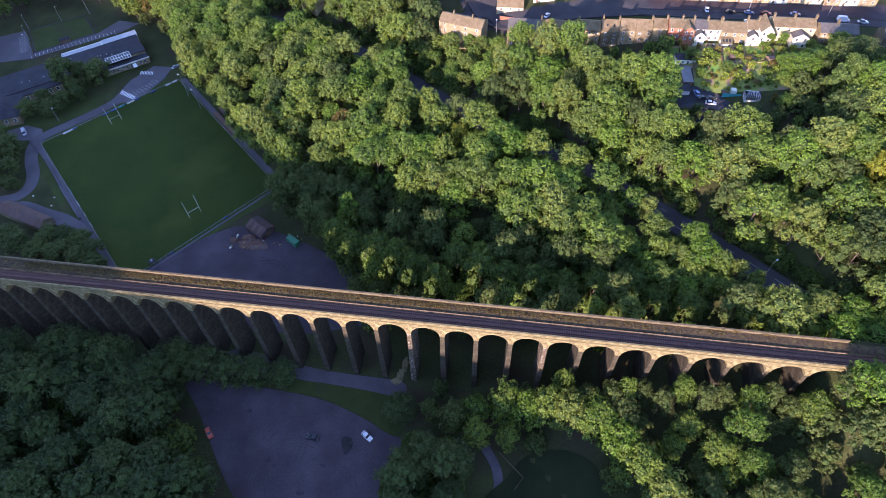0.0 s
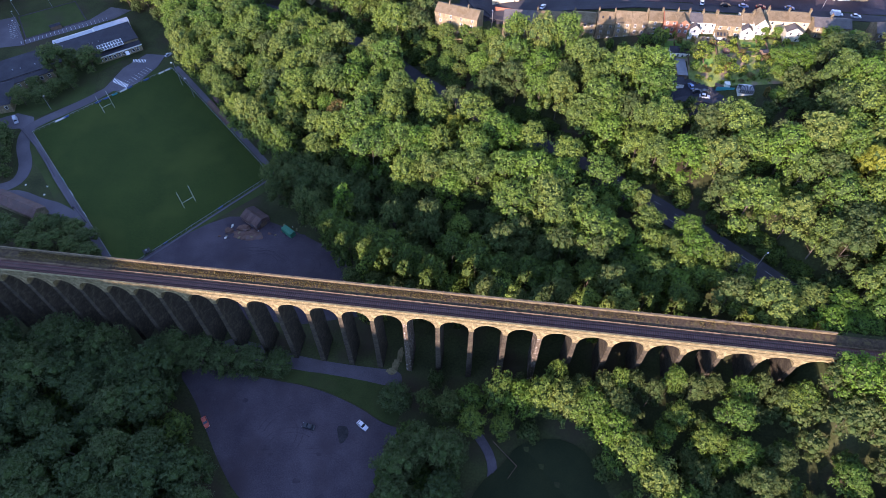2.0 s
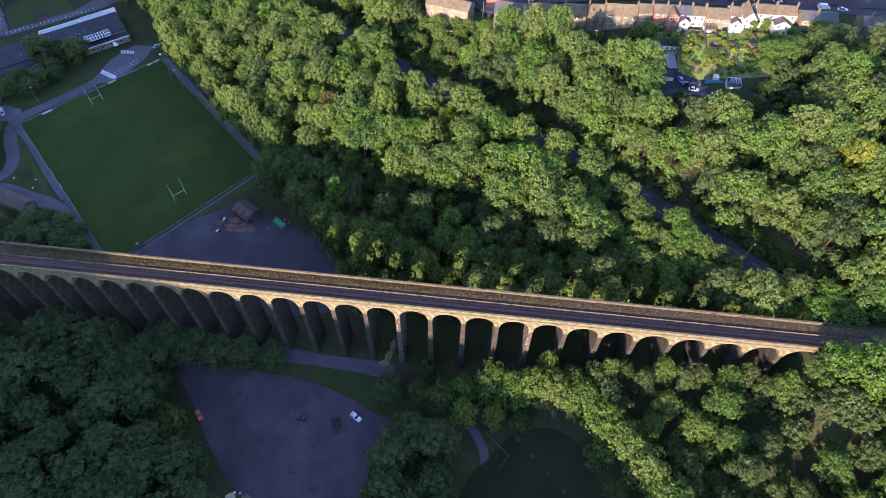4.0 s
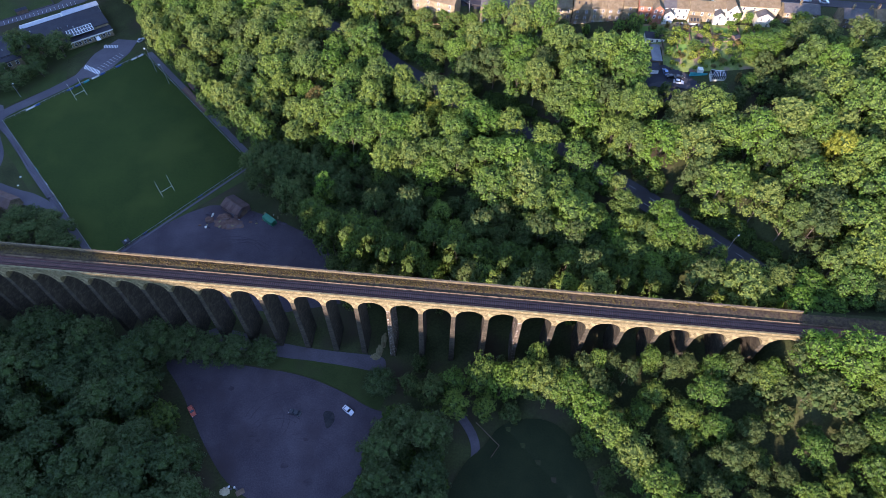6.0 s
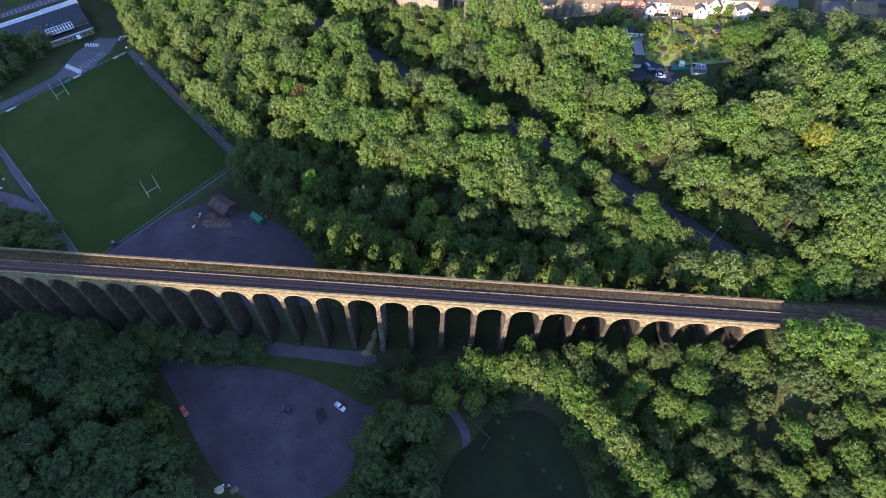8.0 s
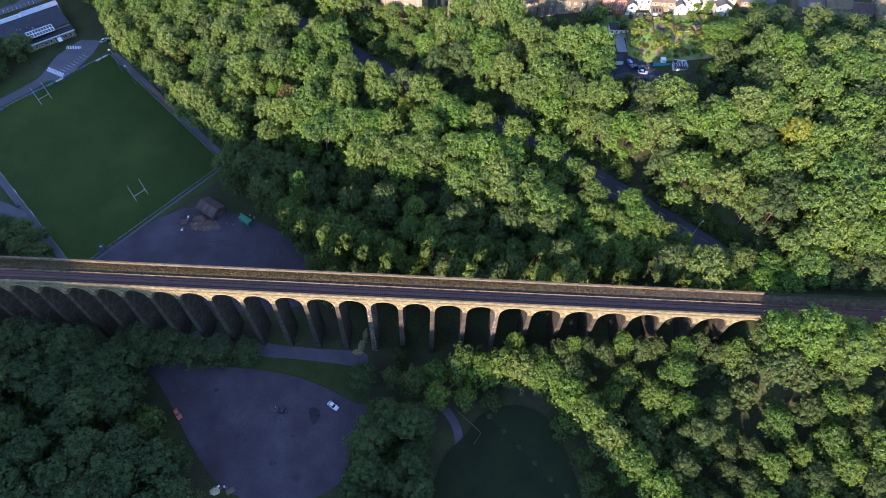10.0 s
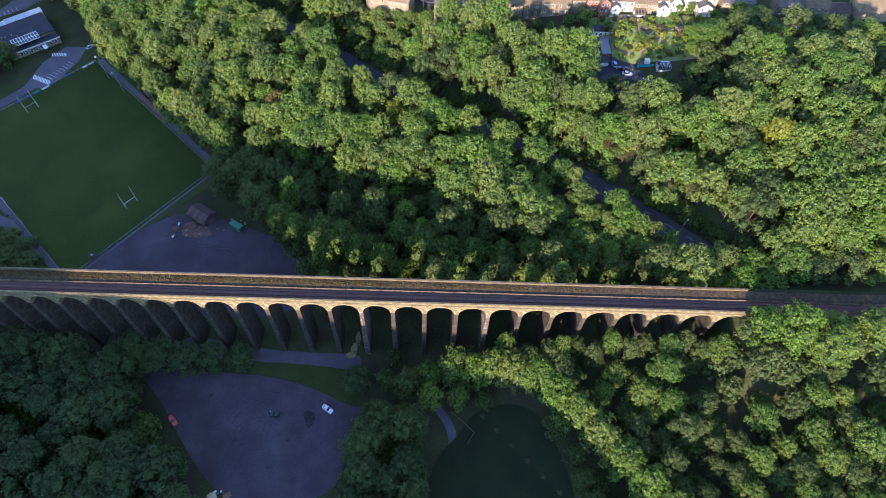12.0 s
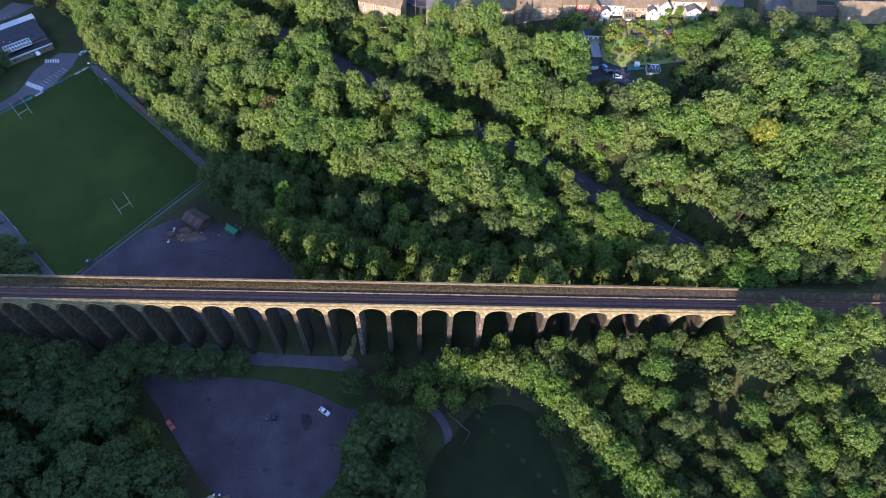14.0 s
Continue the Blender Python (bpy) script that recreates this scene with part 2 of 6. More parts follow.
def box(bm, x0, x1, y0, y1, z0, z1, m=None, top=1.0):
    """A box; top: how far its upper end is drawn in."""
    cx, cy = (x0 + x1) / 2, (y0 + y1) / 2
    vs = []
    for z, s in ((z0, 1.0), (z1, top)):
        for x, y in ((x0, y0), (x1, y0), (x1, y1), (x0, y1)):
            p = Vector((cx + (x - cx) * s, cy + (y - cy) * s, z))
            vs.append(bm.verts.new(m @ p if m else p))
    for f in ((3, 2, 1, 0), (4, 5, 6, 7), (0, 1, 5, 4), (1, 2, 6, 5), (2, 3, 7, 6), (3, 0, 4, 7)):
        bm.faces.new([vs[i] for i in f])
    return bm


def boxed(*args, **kw):
    return box(bmesh.new(), *args, **kw)


def tube(bm, a, b, r0, r1=None, n=8):
    a, b = Vector(a), Vector(b)
    r1 = r0 if r1 is None else r1
    q = (b - a).to_track_quat("Z", "Y")
    rings = []
    for p, r in ((a, r0), (b, r1)):
        rings.append([bm.verts.new(p + q @ Vector((r * math.cos(2 * math.pi * k / n), r * math.sin(2 * math.pi * k / n), 0))) for k in range(n)])
    for k in range(n):
        bm.faces.new((rings[0][k], rings[0][(k + 1) % n], rings[1][(k + 1) % n], rings[1][k]))
    bm.faces.new(rings[0][::-1])
    bm.faces.new(rings[1])
    return bm


def prism(poly, z0, z1):
    bm = bmesh.new()
    lo = [bm.verts.new((x, y, z0)) for x, y in poly]
    hi = [bm.verts.new((x, y, z1)) for x, y in poly]
    n = len(poly)
    bm.faces.new(lo[::-1])
    bm.faces.new(hi)
    for k in range(n):
        bm.faces.new((lo[k], lo[(k + 1) % n], hi[(k + 1) % n], hi[k]))
    bmesh.ops.recalc_face_normals(bm, faces=bm.faces[:])
    bmesh.ops.triangulate(bm, faces=[f for f in bm.faces if len(f.verts) > 4])
    return bm


def rounded(poly, steps=3):
    """A closed outline with its corners cut round."""
    for _ in range(steps):
        out = []
        for k, (x, y) in enumerate(poly):
            u, v = poly[(k + 1) % len(poly)]
            out += [(0.75 * x + 0.25 * u, 0.75 * y + 0.25 * v), (0.25 * x + 0.75 * u, 0.25 * y + 0.75 * v)]
        poly = out
    return poly


def inside(x, y, poly):
    hit = False
    for k, (x0, y0) in enumerate(poly):
        x1, y1 = poly[k - 1]
        if (y0 > y) != (y1 > y) and x < (x1 - x0) * (y - y0) / (y1 - y0) + x0:
            hit = not hit
    return hit


# ---- ground ----
ROAD = [(190, -30), (150, 6), (124, 31.2), (107, 46.3), (84, 66), (62, 83), (38, 98.5), (14, 114), (-16, 137.5), (-36, 155), (-62, 173), (-110, 200), (-190, 240), (-300, 305)]
SHADE_S = [-900, -400, -250, -160, -126, -112, -103, -95, -79, -70, -60, -31, 0, 20, 60, 100, 250, 900]
SHADE_Z = [74, 66, 54, 48, 44.5, 44, 43, 39.4, 39.0, 37.6, 35.0, 28, 23, 19, 13, 8, -2, -14]
END = 125.0


def slope(x, y):
    return float(np.interp((x + y - 10) / 1.41421, [6, 100, 135, 158, 172, 200, 260, 600], [0, 26, 38.5, 43.5, 47, 48.5, 52, 66]))


def near_line(x, y, line):
    best = (1e9, 0, 0)
    for (x0, y0), (x1, y1) in zip(line, line[1:]):
        dx, dy = x1 - x0, y1 - y0
        t = min(1, max(0, ((x - x0) * dx + (y - y0) * dy) / (dx * dx + dy * dy)))
        px, py = x0 + t * dx, y0 + t * dy
        d = math.hypot(x - px, y - py)
        if d < best[0]:
            best = (d, px, py)
    return best


def ground(x, y):
    z = slope(x, y)
    if -320 < x < 220 and -60 < y < 330:
        d, px, py = near_line(x, y, ROAD)
        w = min(1, max(0, (14 - d) / 7))
        z += (slope(px, py) - z) * w
    # the railway runs into the hillside past the end of the arches
    if x > END - 2:
        off = max(0, abs(y - 4.4) - 5.5)
        bank = 38.0 - 0.75 * off - max(0, END + 1.5 - x) * 6
        z = max(z, bank)
        z = min(z, 38.0 + 0.7 * off)
    # the wooded hill on the sunward side of the valley
    if y < -78:
        crest = float(np.interp(x - SUN_SIDE * y, SHADE_S, SHADE_Z)) + 78
        rise = crest * (1 - (y + 300) / 222) if y > -300 else crest + (-300 - y) * 0.05
        rise += 0.6 * noise.noise((x * 0.03, y * 0.03, 0)) * min(1, (-78 - y) / 60)
        z = max(z, rise)
    return z


def axis(lo, a, b, hi, fine):
    mid = list(np.arange(a, b + 0.1, fine))
    out = [lo * 1.0]
    out += [lo + (a - lo) * k for k in (0.45, 0.7, 0.84, 0.92, 0.97)]
    tail = [b + (hi - b) * k for k in (0.03, 0.08, 0.16, 0.3, 0.55, 1.0)]
    return out + mid + tail


def build_ground():
    xs, ys = axis(-4000, -420, 300, 4000, 5), axis(-4000, -420, 340, 4000, 5)
    verts = [(x, y, ground(x, y) - 0.02) for y in ys for x in xs]
    n = len(xs)
    faces = [(j * n + i, j * n + i + 1, (j + 1) * n + i + 1, (j + 1) * n + i) for j in range(len(ys) - 1) for i in range(n - 1)]
    me = bpy.data.meshes.new("ground")
    me.from_pydata(verts, [], faces)
    me.materials.append(M["ground"])
    tagged(new("ground", me), "dark leafy valley floor rising to wooded hillsides", "ground", kind="structure")


build_ground()


def sheet(name, poly, material, label, category, z=0.0, high=0.05, round_=0):
    ob = part(name, prism(rounded(poly, round_) if round_ else poly, z - 0.3, z + high), material)
    return tagged(ob, label, category, kind="structure")


def ribbon(name, line, width, material, label, category, lift=0.06, step=3.0, shift=0.0, dash=None):
    """A strip that follows the ground; dash: metres painted and metres left out."""
    pts, run = [], 0.0
    for (x0, y0), (x1, y1) in zip(line, line[1:]):
        n = max(1, int(math.hypot(x1 - x0, y1 - y0) / step))
        pts += [(x0 + (x1 - x0) * k / n, y0 + (y1 - y0) * k / n) for k in range(n)]
    pts.append(line[-1])
    pts = np.array(pts)
    for _ in range(6):
        pts[1:-1] = (pts[:-2] + 2 * pts[1:-1] + pts[2:]) / 4
    bm, prev = bmesh.new(), None
    for k, (x, y) in enumerate(pts):
        a, b = pts[max(0, k - 1)], pts[min(len(pts) - 1, k + 1)]
        t = (b - a) / np.linalg.norm(b - a)
        nx, ny = -t[1], t[0]
        row = []
        for s in (-width / 2, width / 2):
            px, py = x + nx * (shift + s), y + ny * (shift + s)
            row.append((px, py, ground(x, y) + lift))
        if k:
            run += np.linalg.norm(pts[k] - pts[k - 1])
        if prev and (not dash or run % (dash[0] + dash[1]) < dash[0]):
            top = [bm.verts.new(v) for v in (prev[0], prev[1], row[1], row[0])]
            low = [bm.verts.new((v.co.x, v.co.y, v.co.z - (0.5 if not dash else 0.01))) for v in top]
            bm.faces.new(top[::-1])
            bm.faces.new(low)
            for i in range(4):
                bm.faces.new((top[i], top[(i + 1) % 4], low[(i + 1) % 4], low[i]))
        prev = row
    bmesh.ops.recalc_face_normals(bm, faces=bm.faces[:])
    return tagged(part(name, bm, material), label, category, kind="structure")

# ---- valley floor surfaces ----
PITCH_A, PITCH_B, PITCH_C, PITCH_D = (-122.0, 28.6), (-203.2, 102.8), (-157.5, 160.5), (-79.0, 88.0)
CARPARK = [(-84, -9), (-72, -20), (-65, -29), (-56, -40), (-46, -50), (-30, -56), (-6, -50), (-4, -34), (-4.5, -25.5), (1.5, -23.5), (2, -21.5), (-6, -20.5), (-15.5, -15.5), (-32, -10.5), (-50, -9.5), (-66, -8)]
LANE = [(-70, 6), (-42, 0.6), (-24, -0.6), (-9, -0.6), (-3, -1), (-2, -6), (-6.5, -7.0), (-18.2, -5.8), (-39, -4.9), (-70, -2)]
YARD = [(-113, 41.5), (-92, 61.5), (-80, 63), (-66, 60), (-50, 54), (-36, 47), (-28, 36), (-22, 14), (-110, 12), (-122, 33)]
VERGE = [(-66, -7), (-40, -4.6), (-18, -5.6), (-6, -7), (-1, -7), (-1, -21), (-6, -20), (-15.5, -15), (-32, -10), (-50, -9)]

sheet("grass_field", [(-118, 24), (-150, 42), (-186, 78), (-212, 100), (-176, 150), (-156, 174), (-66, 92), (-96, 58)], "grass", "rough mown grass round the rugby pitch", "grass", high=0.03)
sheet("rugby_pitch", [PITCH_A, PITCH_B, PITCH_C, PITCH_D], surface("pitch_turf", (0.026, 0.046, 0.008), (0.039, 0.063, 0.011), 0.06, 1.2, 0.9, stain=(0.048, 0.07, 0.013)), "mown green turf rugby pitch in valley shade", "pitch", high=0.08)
sheet("car_park", CARPARK, "gravel", "grey gravel car park with worn patches", "car park", high=0.06, round_=2)
sheet("lane", LANE, "lane_gravel", "grey gravel lane beneath the arches", "lane", high=0.07, round_=2)
sheet("yard", YARD, "gravel", "dark gravel yard with tyre tracks", "yard", high=0.06, round_=1)
sheet("verge", VERGE, "grass", "green grass verge beside the car park", "grass", high=0.10, round_=2)


rng = random.Random(77)
for x, y, r in ((-69.5, -16, 0.9), (-66, -18.5, 1.3), (-54.6, -18, 1.0), (-43, -33, 1.5), (-40.5, -35, 0.8), (-30, -42, 1.2), (-21, -46, 1.6), (-35, -17.5, 0.9), (-25, -33, 0.8)):
    spot = [(x + r * rng.uniform(0.7, 1.5) * math.cos(a), y + r * rng.uniform(0.5, 1.0) * math.sin(a)) for a in np.arange(0, 6.2, 0.7)]
    sheet("worn_patch", rounded(spot, 2), "rut", "darker worn patch in the car park gravel", "patch", z=0.02, high=0.048)


def drape(name, poly, material, label, category, lift=0.3, step=0.3):
    """A patch that follows the ground."""
    xs, ys = [p[0] for p in poly], [p[1] for p in poly]
    verts, faces, known = [], [], {}

    def corner(i, j):
        if (i, j) not in known:
            known[i, j] = len(verts)
            verts.append((i * step, j * step, ground(i * step, j * step) + lift))
        return known[i, j]

    for i in range(int(min(xs) / step), int(max(xs) / step) + 1):
        for j in range(int(min(ys) / step) - 1, int(max(ys) / step) + 1):
            if inside((i + 0.5) * step, (j + 0.5) * step, poly):
                faces.append((corner(i, j), corner(i + 1, j), corner(i + 1, j + 1), corner(i, j + 1)))
    me = bpy.data.meshes.new(name)
    me.from_pydata(verts, [], faces)
    me.materials.append(M[material])
    return tagged(new(name, me), label, category, kind="structure")


drape("forecourt", [(84, 174.6), (320, 159), (320, 171), (84, 187)], "gravel", "grey paved forecourts before the terrace", "pavement", 0.12, 1.5)
drape("junction", [(0, 178), (18, 168), (84, 172.5), (84, 181), (60, 184), (44, 185), (28, 182), (10, 196), (-8, 200)], "tarmac", "shaded tarmac of the street junction", "road", 0.08, 1.5)
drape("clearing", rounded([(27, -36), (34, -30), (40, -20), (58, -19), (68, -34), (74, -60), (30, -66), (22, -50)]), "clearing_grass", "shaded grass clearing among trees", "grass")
sheet("oil_patch", rounded([(-21.5, -23), (-18, -22.5), (-16.5, -25), (-17.5, -28), (-19, -29), (-20, -26.5)], 2), "cinder", "dark burnt patch on the car park", "patch", z=0.03, high=0.05)


# ---- viaduct ----
PITCH = 10.5
WIDE, SPRING, RADIUS, DECK, TOP = 8.9, 32.3, 4.5, 37.9, 39.5
FIRST, LAST = -7, 23


def pier_x(k):
    """Middle of pier k; the spans widen a little towards the hillside."""
    if k < 6:
        return pier_x(6) - 9.15 * (6 - k)
    return -0.4 + 10.42 * (k - 12) + 0.022 * (k - 12) ** 2


viaduct = thing("viaduct", pose(0, 0, 0), "long sandstone railway viaduct with tall slender piers and round arches", "viaduct")


def arch_mesh():
    """One span, from pier middle to pier middle."""
    bm = bmesh.new()
    n = 20
    arc = [(PITCH / 2 - RADIUS * math.cos(math.pi * k / n), SPRING + RADIUS * math.sin(math.pi * k / n)) for k in range(n + 1)]
    low = [(0.0, SPRING)] + arc + [(PITCH, SPRING)]
    rows = []
    for y in (0.0, WIDE):
        rows.append(([bm.verts.new((x, y, z)) for x, z in low], [bm.verts.new((x, y, DECK)) for x, z in low]))
    (fl, ft), (bl, bt) = rows
    for k in range(len(low) - 1):
        bm.faces.new((fl[k], fl[k + 1], ft[k + 1], ft[k]))
        bm.faces.new((bl[k + 1], bl[k], bt[k], bt[k + 1]))
        bm.faces.new((fl[k + 1], fl[k], bl[k], bl[k + 1]))
        bm.faces.new((ft[k], ft[k + 1], bt[k + 1], bt[k]))
    return bm


def ring_mesh():
    """The ring of arch stones of one face, a little proud of the wall."""
    bm = bmesh.new()
    n, prev = 25, None
    for k in range(n + 1):
        a = math.pi * k / n
        row = [bm.verts.new((PITCH / 2 - r * math.cos(a), y, SPRING + r * math.sin(a))) for r, y in ((RADIUS - 0.03, 0.02), (RADIUS - 0.03, -0.05), (RADIUS + 0.48, -0.05), (RADIUS + 0.48, 0.02))]
        if prev:
            for i in range(4):
                bm.faces.new((prev[i], prev[(i + 1) % 4], row[(i + 1) % 4], row[i]))
        prev = row
    bmesh.ops.recalc_face_normals(bm, faces=bm.faces[:])
    return bm


def linked(name, data, parent, at=(0, 0, 0), turn=0.0):
    ob = new(name, data)
    ob.parent = parent
    ob.matrix_basis = pose(*at, 0, 0, turn)
    return ob


def build_viaduct():
    arch = part("arch", arch_mesh(), "sandstone", viaduct)
    ring = part("arch_ring", ring_mesh(), "sandstone", viaduct)
    wall = part("parapet", boxed(0, PITCH - 0.01, 0.0, 0.36, DECK, TOP - 0.2), "sandstone", viaduct)
    cope = part("coping", boxed(0.01, PITCH - 0.02, -0.07, 0.42, TOP - 0.2, TOP), "coping", viaduct)
    # the far face gets the darker parapet and coping
    far_wall = part("parapet", boxed(0, PITCH - 0.01, 0.0, 0.36, DECK, TOP - 0.2), "farstone", viaduct)
    far_cope = part("coping", boxed(0.01, PITCH - 0.02, -0.07, 0.42, TOP - 0.2, TOP), "farcoping", viaduct)
    course = part("string_course", boxed(0, PITCH - 0.01, -0.2, 0.0, DECK - 0.1, DECK + 0.14), "coping", viaduct)
    bm = boxed(-0.78, 0.78, 0.08, WIDE - 0.08, SPRING - 0.3, SPRING)
    impost = part("impost", bm, "coping", viaduct)
    first = True
    for k in range(FIRST, LAST + 1):
        x, span = pier_x(k), (pier_x(k + 1) - pier_x(k)) / PITCH
        stretch = Matrix.Diagonal((span, 1, 1, 1))
        obs = [arch, ring, wall, cope, course]
        if not first:
            obs = [linked(o.name.split(".")[0], o.data, viaduct) for o in obs]
        for o in obs:
            o.matrix_basis = pose(x, 0, 0) @ stretch
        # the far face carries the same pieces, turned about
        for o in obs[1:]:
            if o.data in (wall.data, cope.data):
                far = far_wall if o.data == wall.data else far_cope
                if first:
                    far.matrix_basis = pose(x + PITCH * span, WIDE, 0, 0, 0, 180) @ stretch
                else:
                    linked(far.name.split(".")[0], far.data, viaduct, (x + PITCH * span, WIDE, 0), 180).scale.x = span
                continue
            linked(o.name.split(".")[0], o.data, viaduct, (x + PITCH * span, WIDE, 0), 180).scale.x = span
        if first:
            impost.matrix_basis = pose(x, 0, 0)
        else:
            linked("impost", impost.data, viaduct, (x, 0, 0))
        z0 = max(-1.0, min(ground(x, 0), ground(x, WIDE)) - 1.0)
        half = 0.68 + 0.009 * (SPRING - z0)
        bm = bmesh.new()
        steps = 6
        prev = None
        for s in range(steps + 1):
            f = s / steps
            w, g = half + (0.68 - half) * f, 0.012 * (SPRING - z0) * (1 - f)
            z = z0 + (SPRING - 0.3 - z0) * f
            row = [bm.verts.new(v) for v in ((-w, 0.15 - g, z), (w, 0.15 - g, z), (w, WIDE - 0.15 + g, z), (-w, WIDE - 0.15 + g, z))]
            if prev:
                for i in range(4):
                    bm.faces.new((prev[i], prev[(i + 1) % 4], row[(i + 1) % 4], row[i]))
            prev = row
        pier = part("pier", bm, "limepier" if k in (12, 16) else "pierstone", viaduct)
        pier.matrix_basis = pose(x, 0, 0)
        first = False
    x = pier_x(LAST + 1)
    ab = part("abutment", boxed(x, x + 9, 0.0, WIDE, 10, DECK), "sandstone", viaduct)
    for y0, y1 in ((0.0, 0.42),):
        part("parapet", boxed(x, x + 4, y0, y1, DECK, TOP - 0.18), "sandstone", viaduct)
        part("coping", boxed(x + 0.01, x + 4.05, y0 - 0.1, y1 + 0.1, TOP - 0.18, TOP), "coping", viaduct)
    # thin iron posts on the copings
    post = None
    rng = random.Random(5)
    for y in (0.2, WIDE - 0.2):
        for k in range(96):
            x = -128 + 2.62 * k
            lean = rng.uniform(-5, 5)
            if post is None:
                post = part("post", boxed(-0.05, 0.05, -0.05, 0.05, TOP - 0.02, TOP + 0.75), "rust", viaduct)
                ob = post
            else:
                ob = new("post", post.data)
                ob.parent = viaduct
            ob.matrix_basis = pose(x, y, 0) @ pose(0, 0, TOP, lean * 0.6, lean, 0) @ pose(0, 0, -TOP)


build_viaduct()


def strip(name, x0, x1, profile, material, label, category, jitter=0.0, seed=1, step=1.5):
    """A long bed whose cross-section is given by (y, z) points."""
    rng = random.Random(seed)
    bm, prev = bmesh.new(), None
    n = int((x1 - x0) / step)
    for k in range(n + 1):
        x = x0 + (x1 - x0) * k / n
        row = [bm.verts.new((x, y + rng.uniform(-1, 1) * jitter, z + rng.uniform(-1, 1) * jitter * 0.5)) for y, z in profile]
        row += [bm.verts.new((x, profile[-1][0], DECK - 0.4)), bm.verts.new((x, profile[0][0], DECK - 0.4))]
        if prev:
            m = len(row)
            for i in range(m):
                bm.faces.new((prev[i], prev[(i + 1) % m], row[(i + 1) % m], row[i]))
        prev = row
    bmesh.ops.recalc_face_normals(bm, faces=bm.faces[:])
    return tagged(part(name, bm, material), label, category, kind="structure")


X_L, X_R = pier_x(FIRST), 300
strip("track_bed", X_L, X_R, [(0.43, 38.0), (1.2, 38.02), (1.6, 38.16), (4.15, 38.16), (4.4, 38.04), (4.6, 37.98)], "ballast", "dark stone track ballast", "ballast", 0.03)
strip("cess_ridge", X_L, X_R, [(4.6, 37.99), (4.74, 38.4), (4.98, 38.58), (5.16, 38.2), (5.3, 37.95)], "cess", "low reddish cinder ridge beside the track", "cinder ridge", 0.04, 2)
strip("old_track_bed", X_L, X_R, [(5.3, 37.96), (5.7, 38.06), (6.1, 38.3), (7.3, 38.38), (8.5, 38.45)], "old_ballast", "brown weedy ballast of the lifted second track", "ballast", 0.09, 3, 0.5)

track = thing("railway_track", pose(0, 0, 0), "single railway track with steel rails on dark sleepers", "railway track")
for y in (2.1, 3.54):
    bm = boxed(X_L, X_R, y - 0.075, y + 0.075, 38.2, 38.22)
    box(bm, X_L, X_R, y - 0.012, y + 0.012, 38.22, 38.32)
    box(bm, X_L, X_R, y - 0.036, y + 0.036, 38.32, 38.36)
    part("rail", bm, "rail", track)
bm = bmesh.new()
rng = random.Random(3)
x = X_L
while x < 260:
    box(bm, x, x + 0.25, 1.55 + rng.uniform(-0.03, 0.03), 4.09, 38.1, 38.2)
    x += 0.68
tagged(part("sleeper_run", bm, "sleeper", track), kind="stuff")


# ---- trees ----
def ico(sub):
    bm = bmesh.new()
    bmesh.ops.create_icosphere(bm, subdivisions=sub, radius=1)
    v = np.array([p.co[:] for p in bm.verts])
    f = np.array([[p.index for p in q.verts] for q in bm.faces])
    bm.free()
    return v, f


ICO1 = ico(1)


